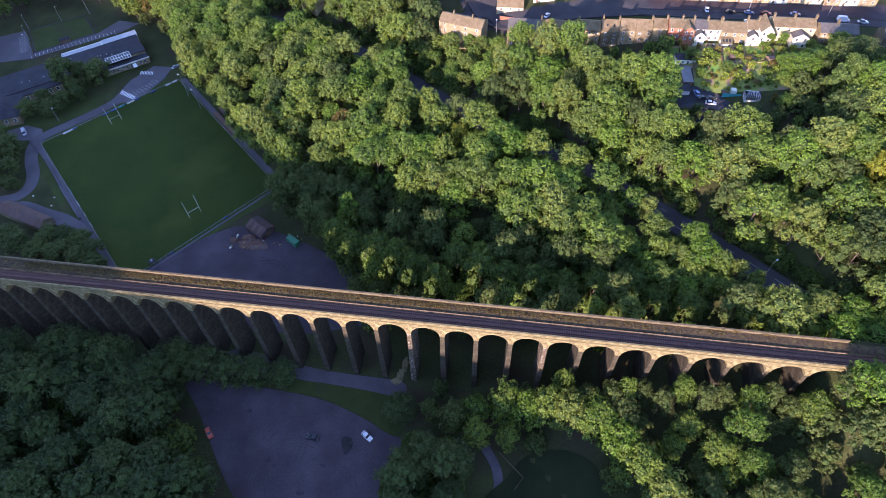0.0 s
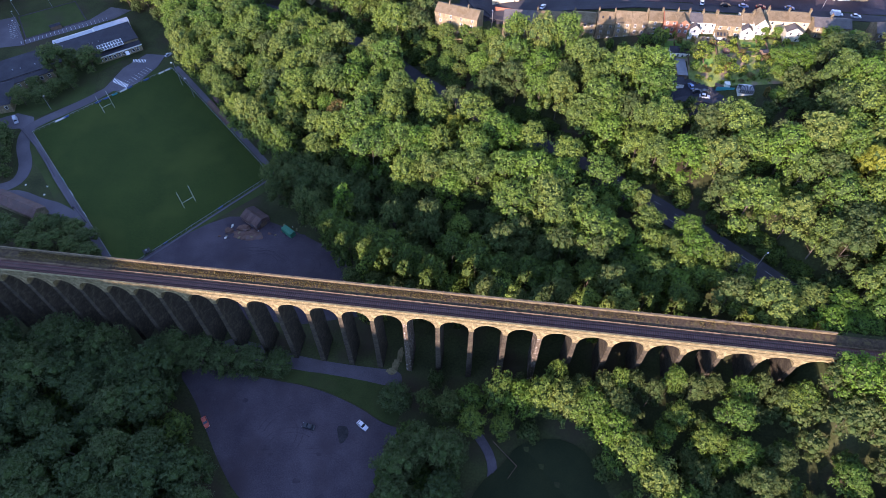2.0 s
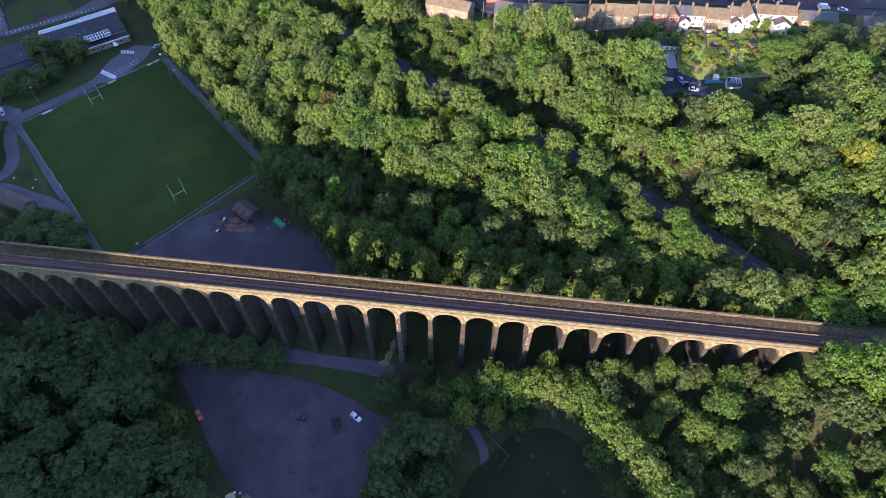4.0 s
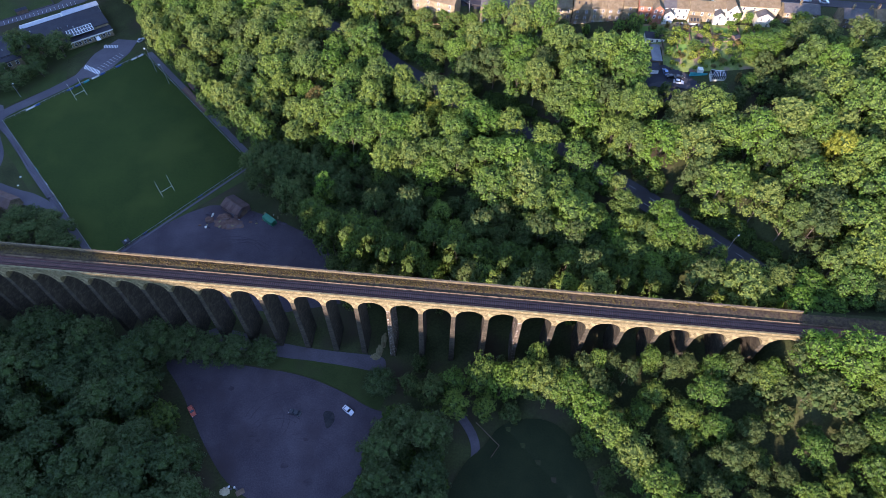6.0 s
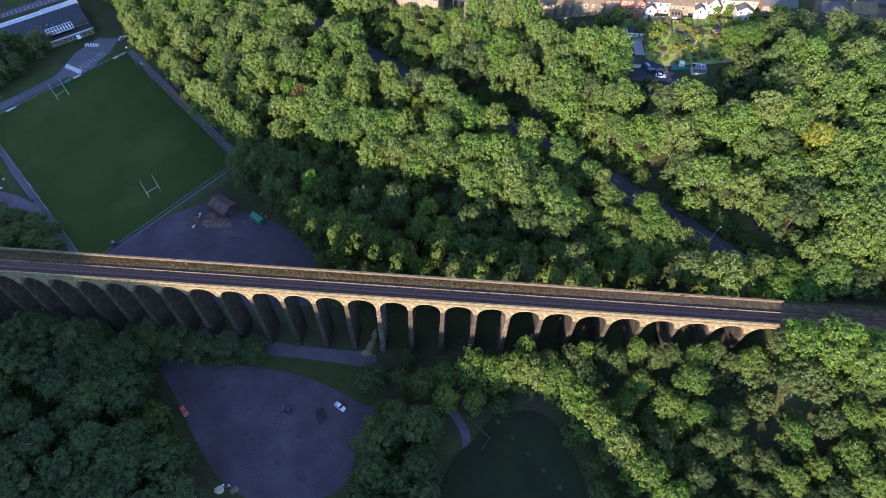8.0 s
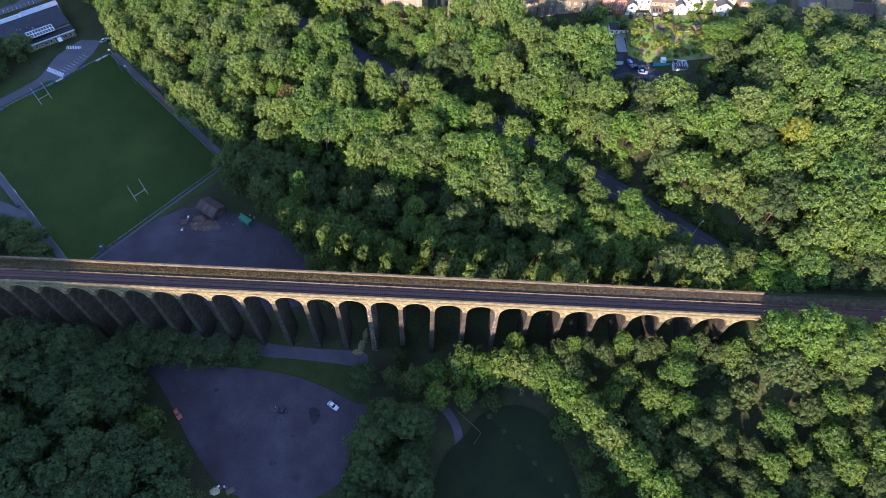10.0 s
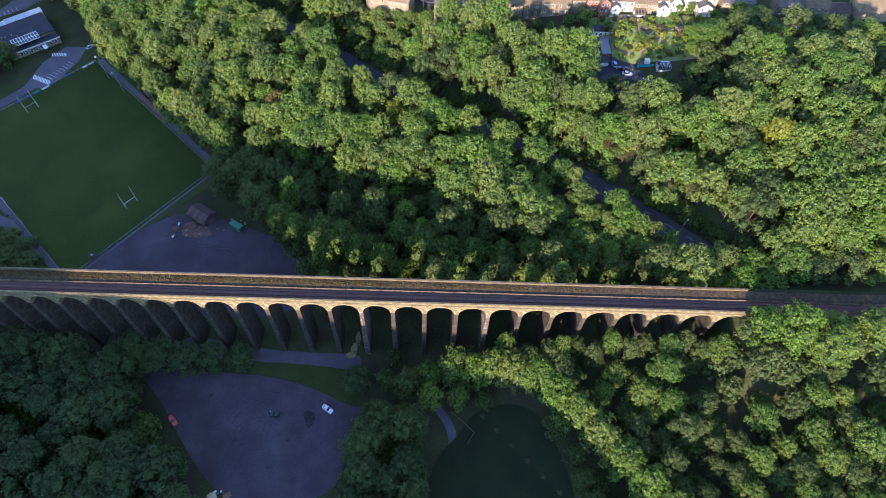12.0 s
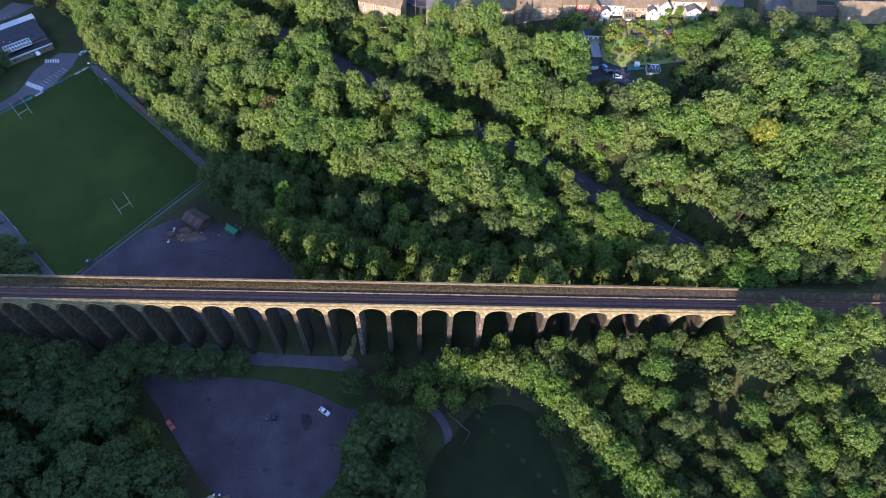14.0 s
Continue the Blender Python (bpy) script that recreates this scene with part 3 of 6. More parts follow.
def crown_mesh(name, seed, radius, low, high, tufts, leaves, size, material, tuft=0.85, pointed=0.0):
    """A domed crown: boughs under one uneven dome carry many small tufts, each a spray of leaves facing outward."""
    rng = np.random.default_rng(seed)
    tall = high - low
    big, big_r = [], []
    n_top, n_side = 15, 8
    for k in range(n_top + n_side):
        a = k * 2.39996 + rng.uniform(-0.45, 0.45)
        if k < n_top:
            out = 0.78 * math.sqrt((k + 0.2) / n_top) * rng.uniform(0.85, 1.12)
            r = radius * rng.uniform(0.24, 0.38)
            dome = math.sqrt(max(0.05, 1 - 0.92 * out * out)) * (1 - pointed * 0.6 * out)
            z = low + tall * (0.38 + 0.62 * dome) - r + rng.normal() * 0.045 * tall
        else:
            out, r = rng.uniform(0.6, 0.8), radius * rng.uniform(0.24, 0.34)
            z = low + tall * rng.uniform(0.2, 0.42)
        big.append((radius * out * math.cos(a), radius * out * math.sin(a), z))
        big_r.append(r)
    big, big_r = np.array(big), np.array(big_r)
    share = big_r**2 / (big_r**2).sum()

    def skin(count, near, far, up):
        """Places on the outside of the boughs, with the way out of each."""
        many = count * 4
        pick = rng.choice(len(big), size=many, p=share)
        d = rng.normal(size=(many, 3))
        d[:, 2] += up
        d /= np.linalg.norm(d, axis=1)[:, None]
        at = big[pick] + d * (big_r[pick] * rng.uniform(near, far, many))[:, None]
        free = (np.linalg.norm(at[:, None] - big[None], axis=2) / big_r[None] > near - 0.03).all(1)
        return at[free][:count], d[free][:count]

    centres, ways = skin(tufts, 0.92, 1.18, 0.55)
    radii = tuft * rng.uniform(0.55, 1.35, len(centres))
    many = int(leaves * 0.66)
    pick = rng.choice(len(radii), size=many, p=radii**1.6 / (radii**1.6).sum())
    d = ways[pick] * 0.9 + rng.normal(size=(many, 3)) * 0.75 + np.array([0, 0, 0.25])
    d /= np.linalg.norm(d, axis=1)[:, None]
    pos = centres[pick] + d * (radii[pick] * rng.uniform(0.5, 1.1, many))[:, None]
    on, e = skin(leaves - many, 0.84, 1.02, 0.45)
    pos, d = np.concatenate([pos, on]), np.concatenate([d, e])
    n = len(pos)
    normal = d * 0.9 + rng.normal(size=(n, 3)) * 0.42
    normal /= np.linalg.norm(normal, axis=1)[:, None]
    a = np.cross(normal, rng.normal(size=(n, 3)))
    a /= np.linalg.norm(a, axis=1)[:, None]
    b = np.cross(normal, a)
    s = size * rng.uniform(0.6, 1.35, n)[:, None]
    wide = s * rng.uniform(0.6, 0.95, n)[:, None]
    leaf = np.stack([pos - a * s, pos + a * s * 0.4 - b * wide, pos + a * s * 0.7 + b * wide], 1)
    # dark cores behind the leaves, coloured as the crown's inner shade
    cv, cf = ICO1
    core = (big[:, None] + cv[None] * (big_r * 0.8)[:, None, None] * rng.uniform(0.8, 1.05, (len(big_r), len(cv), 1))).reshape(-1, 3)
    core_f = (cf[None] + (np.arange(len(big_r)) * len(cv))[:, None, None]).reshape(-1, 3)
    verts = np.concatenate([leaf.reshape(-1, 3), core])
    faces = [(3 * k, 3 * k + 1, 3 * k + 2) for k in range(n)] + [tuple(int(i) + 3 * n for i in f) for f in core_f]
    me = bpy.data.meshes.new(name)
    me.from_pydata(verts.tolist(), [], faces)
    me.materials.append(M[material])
    me.materials.append(M["crown_core"])
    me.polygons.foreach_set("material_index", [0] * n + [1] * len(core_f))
    return me


def trunk_mesh(seed, height, thick):
    rng = random.Random(seed)
    bm = bmesh.new()
    at = Vector((0, 0, -0.6))
    r = thick
    for k in range(4):
        nxt = at + Vector((rng.uniform(-0.3, 0.3), rng.uniform(-0.3, 0.3), height / 4))
        tube(bm, at, nxt, r, r * 0.78, 7)
        if k:
            for _ in range(2):
                a = rng.uniform(0, 6.28)
                tube(bm, at, at + Vector((math.cos(a), math.sin(a), 1.0)) * height * 0.24, r * 0.5, r * 0.15, 5)
        at, r = nxt, r * 0.78
    me = bpy.data.meshes.new("trunk")
    bm.to_mesh(me)
    bm.free()
    me.materials.append(M["bark"])
    return me


KINDS = {}


def kind_of_tree(key, name, label, group, count, radius, low, high, tufts, leaves, size, material, tuft=0.85, pointed=0.0, thick=0.35):
    KINDS[key] = (name, label, group, [(crown_mesh("crown", hash_of(key) + k, radius * (0.92 + 0.08 * (k % 3)), low, high, tufts, leaves, size, material, tuft, pointed),
                                        trunk_mesh(k + 7, high * 0.7, thick)) for k in range(count)])


def hash_of(text):
    return sum(ord(c) * (31 + k) for k, c in enumerate(text))


WOOD = "trees of the valley woodland"
kind_of_tree("oak", "broadleaf_tree", "full rounded broadleaf tree with dense green crown", WOOD, 7, 6.8, 3, 19, 270, 3600, 0.325, "leaf_a", 0.85)
kind_of_tree("ash", "ash_tree", "tall loose-crowned ash tree with light green leaves", WOOD, 6, 6.2, 4, 21, 220, 3400, 0.32, "leaf_b", 0.95, 0.35)
# dark, shade and row: leaf colours darkened for trees that stand in shade
kind_of_tree("dark", "alder_tree", "dense dark green riverside tree", WOOD, 5, 6.2, 2, 18, 260, 2800, 0.33, "leaf_c", 0.8)
kind_of_tree("shade", "sycamore_tree", "broad dark green shaded sycamore tree", WOOD, 5, 6.6, 2, 18, 250, 2800, 0.335, "leaf_s", 0.9)
kind_of_tree("row", "beech_tree", "tall beech tree behind the arches with sun-flecked crown", WOOD, 5, 6.6, 2, 18, 260, 3200, 0.325, "leaf_e", 0.85)
kind_of_tree("fresh", "lime_tree", "bright fresh green leafy tree", WOOD, 3, 6.2, 2, 18, 260, 3400, 0.32, "leaf_d", 0.85)
kind_of_tree("yellow", "yellowing_tree", "tree with yellowing leaves in the wood", WOOD, 1, 5.6, 4, 18, 170, 3300, 0.36, "leaf_y", 0.95)
kind_of_tree("copper", "copper_tree", "reddish-brown leaved tree in the wood", WOOD, 1, 4.8, 4, 15, 150, 2600, 0.34, "leaf_r", 0.9)
kind_of_tree("shrub", "shrub", "low rounded green shrub", "shrubs", 3, 2.2, 0.2, 3.6, 36, 600, 0.28, "leaf_a", 0.5, 0, 0.1)
kind_of_tree("under", "sapling", "small dark green understorey sapling", "saplings of the woodland", 3, 3.4, 0.2, 7.0, 60, 850, 0.33, "leaf_c", 0.6, 0, 0.1)
kind_of_tree("thorn", "hawthorn_bush", "low dense hawthorn bush under the trees", "bushes of the woodland", 3, 3.2, 0.2, 6.4, 60, 850, 0.33, "leaf_e", 0.6, 0, 0.1)
kind_of_tree("shrub_y", "shrub", "yellow-green rounded garden shrub", "shrubs", 2, 1.8, 0.2, 3.0, 36, 650, 0.24, "weed", 0.45, 0, 0.1)
kind_of_tree("shrub_g", "shrub", "bright yellow-green garden shrub bush", "shrubs", 3, 1.9, 0.2, 3.0, 36, 600, 0.24, "leaf_g", 0.45, 0, 0.1)
TREES = []


def tree(key, x, y, scale=1.0, tall=1.0, seed=0, z=None):
    name, label, group, forms = KINDS[key]
    crown, trunk = forms[seed % len(forms)]
    turn = (seed * 2.39996) % 6.283
    root = new(name)
    root.matrix_basis = Matrix.LocRotScale((x, y, ground(x, y) if z is None else z), Euler((0, 0, turn)), (scale, scale, scale * tall))
    tagged(root, label, name if name in ("shrub", "sapling") else "bush" if name == "hawthorn_bush" else "tree", group)
    for n, me in (("trunk", trunk), ("crown", crown)):
        ob = new(n, me)
        ob.parent = root
    TREES.append((x, y, scale))
    return root


def wood(seed, poly, gap, mix, lo=0.8, hi=1.15, avoid=(), tall=1.0, tries=None, clear=7.6):
    """Trees strewn over an area, none nearer to another than the gap."""
    rng = random.Random(seed)
    xs, ys = [p[0] for p in poly], [p[1] for p in poly]
    area = (max(xs) - min(xs)) * (max(ys) - min(ys))
    keys = [k for k, n in mix for _ in range(n)]
    count = 0
    for _ in range(tries or int(area / gap**2 * 6)):
        x, y = rng.uniform(min(xs), max(xs)), rng.uniform(min(ys), max(ys))
        if not inside(x, y, poly) or near_line(x, y, ROAD)[0] < clear + (0.6 if x < 60 else 0) or any(inside(x, y, a) for a in avoid):
            continue
        g = gap * rng.uniform(0.85, 1.2)
        if any((x - u) ** 2 + (y - v) ** 2 < (g * (0.5 + 0.5 * w)) ** 2 for u, v, w in TREES):
            continue
        count += 1
        size = rng.uniform(lo, hi)
        level = rng.uniform(0.92, 1.1) * (1.05 / size) ** 0.7 if size > 0.8 else rng.uniform(0.85, 1.15)
        if x > 146 and y > 106:
            level *= 0.66
        d, px, py = near_line(x, y, ROAD)
        if d < 19 and x + y < px + py and y > 15:
            size *= 0.85
        tree(rng.choice(keys), x, y, size, tall * level, rng.randrange(1000))
    return count

ribbon("main_road", [(141, 14.5)] + ROAD[2:], 10, "tarmac", "dark tarmac road through the wood", "road", 0.4)
for s, d in ((-1.9, (3.0, 6.0)), (1.9, (3.0, 6.0))):
    ribbon("road_marking", [(138, 17.5)] + ROAD[2:6], 0.14, "worn_white", "worn white painted lane line", "road marking", 0.412, 1.5, s, d)
STREET = [(-2, 200), (7, 181), (18, 171), (46, 175.5), (98, 171.8), (156, 168.5), (178, 166.0), (240, 161), (320, 156)]
ribbon("street", STREET, 7.5, "tarmac", "shaded tarmac street behind the terraces", "road")
ribbon("street", [(18, 171), (12, 182), (-30, 191.5), (-70, 209), (-120, 238)], 6.5, "tarmac", "tarmac side street", "road")
ribbon("pavement", STREET[3:], 1.8, "coping", "pale flagged pavement along the street", "pavement", 0.16, 3.0, 4.9)
ribbon("yard_lane", [(84, 110), (97, 117.5), (105, 114.5), (122, 106)], 7, "tarmac", "shaded back lane and parking yard", "lane")


# ---- woods ----
GARDEN = [(84, 96), (100, 88), (127, 86), (138, 106), (146, 134), (170, 146), (170, 158), (80, 158), (84, 138)]
BEHIND_HOUSES = [(-18, 154), (12, 152), (20, 144), (49, 139), (52, 127), (90, 125), (90, 300), (-30, 300)]
HILLSIDE = [(-64, 74), (-73, 100), (-92, 122), (-134, 162), (-166, 194), (-226, 226), (-226, 244), (-120, 236), (-76, 208), (-16, 196), (-14, 172), (4, 160), (20, 148), (86, 146), (86, 98), (104, 88), (136, 84), (144, 108), (150, 124), (184, 130), (212, 116), (196, 50), (178, 17), (-18, 18), (-26, 40), (-52, 62)]


LOWER = [(64, 40), (66, 70), (84, 58), (100, 43), (119, 22), (80, 30)]
HOLLOW = [(186, 100), (196, 105), (240, 112), (246, 74), (208, 73), (192, 86)]
BELOW_BLOCK = [(-20, 140), (16, 132), (16, 160), (-20, 162)]


def specimen_trees():
    tree("yellow", 147, 66, 1.05, 1.12, 1)
    tree("fresh", 93, 42, 0.95, 0.8, 2)
    tree("fresh", 92, 48, 0.9, 0.75, 5)
    tree("ash", 79, 53, 0.9, 0.75, 3)
    tree("oak", 115.5, 53, 0.42, 0.5, 4)
    tree("oak", 136, 57, 1.1, 0.9, 5)
    tree("ash", 126, 24, 0.85, 0.7, 8)
    tree("oak", 108, 24, 1.0, 0.75, 9)
    tree("fresh", 134, 21, 0.8, 0.75, 7)
    tree("oak", 144, 18, 0.95, 0.85, 11)
    tree("dark", 153, 18.5, 0.9, 0.9, 1, 30)
    tree("dark", 163, 19, 0.95, 0.9, 2, 32)
    tree("oak", 172, 18, 0.9, 0.9, 3, 33)
    tree("oak", -35, 60, 0.85, 1.15, 6)
    tree("oak", 47, 136, 1.15, 1.15, 3)
    tree("ash", 38, 138, 1.1, 1.1, 2)
    tree("oak", 26, 145, 1.0, 1.1, 1)
    tree("copper", 69, 127, 0.8, 0.75, 0)
    tree("ash", 62, 126, 0.9, 0.85, 7)
    tree("oak", 78, 124, 0.8, 0.75, 7)
    tree("copper", -48, 108.5, 1.15, 1.15, 1)
    tree("yellow", 4, 100, 0.75, 1.15, 2)
    tree("copper", -196, 218, 1.1, 1.1, 0)
    tree("ash", -216, 222, 1.0, 1.15, 1)
    # the sunlit edge of the wood beside the pitch
    for k, (x, y) in enumerate(((-160, 181), (-151, 169), (-141, 155), (-131, 146), (-119, 135), (-108, 124), (-98, 113), (-88, 103.5), (-78.5, 96), (-70, 90.5))):
        tree("ash" if k % 3 else "oak", x, y, 0.9 + 0.06 * (k % 4), 1.16 + 0.05 * (k % 3) + 0.15 * (k > 6), k + 3)
    tree("fresh", -36, 61, 0.7, 1.85, 2)
    tree("ash", -54, 91, 1.0, 1.05, 6)
    # shaded crowns: the dark kind brings their shade in its leaf colour
    tree("dark", 157, 127, 1.0, 0.9, 2)
    tree("dark", 170, 126, 1.05, 0.95, 3)
    tree("dark", 150, 126, 1.0, 0.95, 4)
    tree("dark", 184, 121, 1.1, 0.9, 5)
    # by the end of the arches
    tree("fresh", 129, -5, 1.05, 1.0, 1, 27)
    tree("fresh", 138, -6, 1.15, 1.0, 2, 27.5)
    tree("oak", 118, -8, 0.75, 0.8, 3)
    tree("oak", 147, -12, 1.0, 1.0, 4)
    tree("oak", 150, -6.5, 1.0, 0.95, 0, 28)
    tree("oak", 162, -7, 1.05, 0.95, 5, 29)
    for k, (x, y) in enumerate(((119, -12), (124, -9), (127, -15), (122, -19), (131, -13), (136, -17), (121, -5), (126, -4.5))):
        tree("under", x, y, 1.3, 1.1, k)
    for k, (x, y, z) in enumerate(((158, -9, 28), (175, -8, 30), (186, -8, 31), (148, -16, 20))):
        tree("dark", x, y, 0.85, 0.9, k, z)
    # on the bank above the road
    for k, (x, y) in enumerate(((114.2, 63.7), (119.2, 60.5), (109.5, 66.9), (123.1, 58.7))):
        tree("oak" if k % 2 else "dark", x, y, 0.8, 0.75, k + 2)
    tree("fresh", 129.5, 14.5, 0.95, 1.0, 3, 23)
    tree("oak", 120, 18, 0.85, 0.9, 4, 22)
    tree("oak", 138.5, 14, 0.85, 0.9, 6, 26)
    # against the shorter arches
    rng = random.Random(8)
    for k in range(13):
        x, y = 50 + 5.8 * k + rng.uniform(-1.5, 1.5), rng.uniform(-8.0, -3.5)
        top = 24.5 + 0.1 * (x - 50) + rng.uniform(-2.5, 2.0)
        tree("dark" if k % 3 else "oak", x, y, 0.55, (top - ground(x, y)) / 9.8, k)
    for k, (x, y, top) in enumerate(((61, 13, 23), (74, 14, 27), (86.5, 14, 30), (99, 13, 29), (111, 14, 29))):
        tree("fresh" if k % 2 == 0 else "oak", x, y, 0.5, (top - ground(x, y)) / 9.0, k)
    # round the club house
    tree("dark", -214, 149, 1.15, 0.8, 1)
    tree("dark", -208, 153, 0.9, 0.75, 0)
    tree("dark", -198, 154, 1.05, 0.7, 2)
    tree("dark", -209, 125, 0.95, 0.5, 3)
    tree("dark", -201, 137, 0.7, 0.65, 0)
    tree("dark", -205, 142, 0.7, 0.7, 2)
    tree("dark", -207, 134, 0.7, 0.6, 1)
    tree("dark", -219, 122, 0.9, 0.6, 3)
    tree("dark", -219, 134, 0.7, 0.6, 0)
    for k, (x, y, s, t) in enumerate(((-173, 38, 1.0, 0.5), (-181, 43, 0.9, 0.45), (-163, 44, 0.8, 0.55), (-156, 45.5, 0.8, 0.55), (-149, 44, 0.85, 0.5), (-141, 40, 0.8, 0.5), (-163, 36, 0.9, 0.5), (-154, 37, 0.9, 0.5), (-145, 35, 0.85, 0.5), (-137, 33, 0.8, 0.5), (-131, 27, 0.7, 0.5),
                                      (-224, 101, 1.0, 0.6), (-214, 94, 1.0, 0.6), (-209, 89, 0.75, 0.6), (-216, 84, 1.1, 0.6), (-204, 80, 0.85, 0.6), (-210, 76, 1.0, 0.6), (-200, 72.5, 0.6, 0.6))):
        tree("dark", x, y, s, t, k)
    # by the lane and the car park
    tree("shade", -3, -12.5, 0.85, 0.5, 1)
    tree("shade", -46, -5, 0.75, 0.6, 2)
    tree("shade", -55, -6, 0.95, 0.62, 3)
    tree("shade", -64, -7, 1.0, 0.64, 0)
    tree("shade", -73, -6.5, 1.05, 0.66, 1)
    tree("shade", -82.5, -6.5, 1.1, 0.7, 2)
    # the sunlit row on the near slope
    for k, (x, y, size) in enumerate(((31, -10, 0.8), (38, -12, 0.9), (45, -11, 0.95), (51.5, -13, 0.95), (59, -14.5, 1.0), (65, -20, 1.0), (71, -27, 1.0), (77.5, -34, 1.05), (84, -41, 1.0), (91, -48.5, 1.0), (97, -56, 1.0))):
        tree(("oak", "fresh", "oak", "ash")[k % 4], x, y, size, 1.05 / size, k + 2)


specimen_trees()
# the row whose crowns catch the sun that comes through the arches: the arch, and how far behind it the light falls
for k, (arch_no, y, size) in enumerate(((6, 43, 1.0), (7, 37.5, 0.95), (8, 36, 1.05), (9, 32, 1.05), (10, 26, 0.95), (11, 22, 0.85), (11, 35, 1.0), (12, 31, 1.0), (13, 26, 0.95), (14, 26, 0.95), (15, 25, 0.9), (16, 27, 0.95), (17, 30, 0.95), (18, 20, 0.75), (19, 20, 0.75))):
    x = pier_x(arch_no) + 0.75 + (9.05 - WIDE * SUN_SIDE) / 2 + SUN_SIDE * (y + 3.6)
    top = 37.5 - 0.26 * y
    tree("row", x, y + 3.6, size, (top - ground(x, y)) / (18.2 * size), k)
HILLSIDE_MIX = (("oak", 5), ("ash", 4), ("dark", 1), ("fresh", 2))
wood(39, LOWER, 5.8, (("oak", 3), ("dark", 1), ("ash", 1), ("fresh", 1)), 0.55, 0.8)
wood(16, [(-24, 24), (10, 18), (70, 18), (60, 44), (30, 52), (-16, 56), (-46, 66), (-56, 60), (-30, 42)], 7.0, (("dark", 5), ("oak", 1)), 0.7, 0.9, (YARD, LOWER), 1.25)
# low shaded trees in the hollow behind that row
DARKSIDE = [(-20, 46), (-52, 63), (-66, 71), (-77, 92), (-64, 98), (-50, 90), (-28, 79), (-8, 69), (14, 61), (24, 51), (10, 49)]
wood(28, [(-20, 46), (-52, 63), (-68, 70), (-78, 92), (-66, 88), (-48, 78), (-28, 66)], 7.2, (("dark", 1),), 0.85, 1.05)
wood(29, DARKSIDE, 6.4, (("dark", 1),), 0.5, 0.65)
ROADSIDE = [(103, 56), (130, 32), (121, 21), (97, 40)]
wood(34, [(96, 100), (104, 88), (136, 84), (144, 108), (150, 124), (184, 130), (212, 116), (196, 50), (178, 17), (100, 17), (96, 60)], 7.3, (("dark", 3), ("oak", 5), ("ash", 3), ("fresh", 1)), 0.85, 1.4, (GARDEN, ROADSIDE, LOWER, HOLLOW))
wood(11, HILLSIDE, 8.0, HILLSIDE_MIX, 0.85, 1.45, (GARDEN, BEHIND_HOUSES, DARKSIDE, ROADSIDE, BELOW_BLOCK, LOWER, HOLLOW))
wood(38, BELOW_BLOCK, 6.0, (("oak", 2), ("ash", 1), ("fresh", 1)), 0.55, 0.66, (), 0.85)
wood(27, [(-68, 71), (-78, 97), (-97, 118), (-138, 157), (-128, 160), (-90, 124), (-72, 102)], 6.0, (("dark", 1),), 0.45, 0.65)
wood(12, [(6, -5), (26, -5), (118, -5), (128, -8), (180, -8), (178, -40), (160, -62), (78, -64), (70, -38), (62, -22), (40, -18), (30, -20), (6, -20)], 8.0, (("dark", 3), ("oak", 1)), 0.55, 0.85)
# trees added just outside the view to throw dappled shade on the near slope
wood(37, [(86, -64), (180, -64), (180, -84), (82, -84)], 10, (("dark", 1),), 0.9, 1.1)
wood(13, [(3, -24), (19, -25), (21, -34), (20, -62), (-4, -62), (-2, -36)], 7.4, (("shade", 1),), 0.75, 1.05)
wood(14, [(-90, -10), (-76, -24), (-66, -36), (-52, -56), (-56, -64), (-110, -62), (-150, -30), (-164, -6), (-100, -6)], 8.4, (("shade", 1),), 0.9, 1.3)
wood(15, [(-286, 220), (-250, 236), (-236, 232), (-240, 250), (-300, 240), (-300, 120), (-262, 80), (-262, 120), (-290, 170)], 9, (("dark", 3), ("oak", 1)), 0.8, 1.0)
for k, (key, x, y, size, tall) in enumerate((("copper", 106.6, 127.8, 0.3, 0.26), ("copper", 121.8, 123.4, 0.36, 0.26), ("copper", 141.7, 144.5, 0.22, 0.25), ("shrub_g", 100.3, 148.2, 0.6, 1.7), ("shrub_g", 94.9, 148.6, 0.6, 1.7),
                                              ("shrub_g", 105, 140.6, 1.2, 0.9), ("shrub_g", 108, 138.5, 1.0, 0.9), ("shrub_g", 103.2, 135.6, 1.3, 0.8), ("shrub_g", 115.5, 126.8, 1.2, 0.9), ("oak", 111.6, 130.8, 0.46, 0.5), ("ash", 98.6, 138.2, 0.5, 0.55),
                                              ("fresh", 133.5, 130.5, 0.72, 0.52), ("fresh", 131, 122.5, 0.55, 0.45), ("fresh", 140, 126.5, 0.7, 0.6), ("oak", 128.8, 110.2, 0.5, 0.48), ("fresh", 127.5, 145.5, 0.3, 0.5), ("shrub_g", 114.8, 138.2, 0.9, 1.1), ("oak", 87.5, 147.2, 0.38, 0.42), ("copper", 118.2, 121.2, 0.25, 0.24))):
    tree(key, x, y, size, tall, k)
wood(17, [(99.5, 121), (146, 119), (147, 144), (103, 143), (101, 130)], 3.3,  (("shrub", 4), ("shrub_y", 1), ("shrub_g", 6)), 0.3, 0.85)
wood(31, [(126, 139), (147, 139), (150, 147), (128, 147)], 4.2, (("fresh", 1), ("oak", 1)), 0.3, 0.42)
wood(32, [(132, 100), (146, 106), (150, 130), (136, 122)], 3.6, (("under", 2), ("shrub", 2)), 0.8, 1.2)
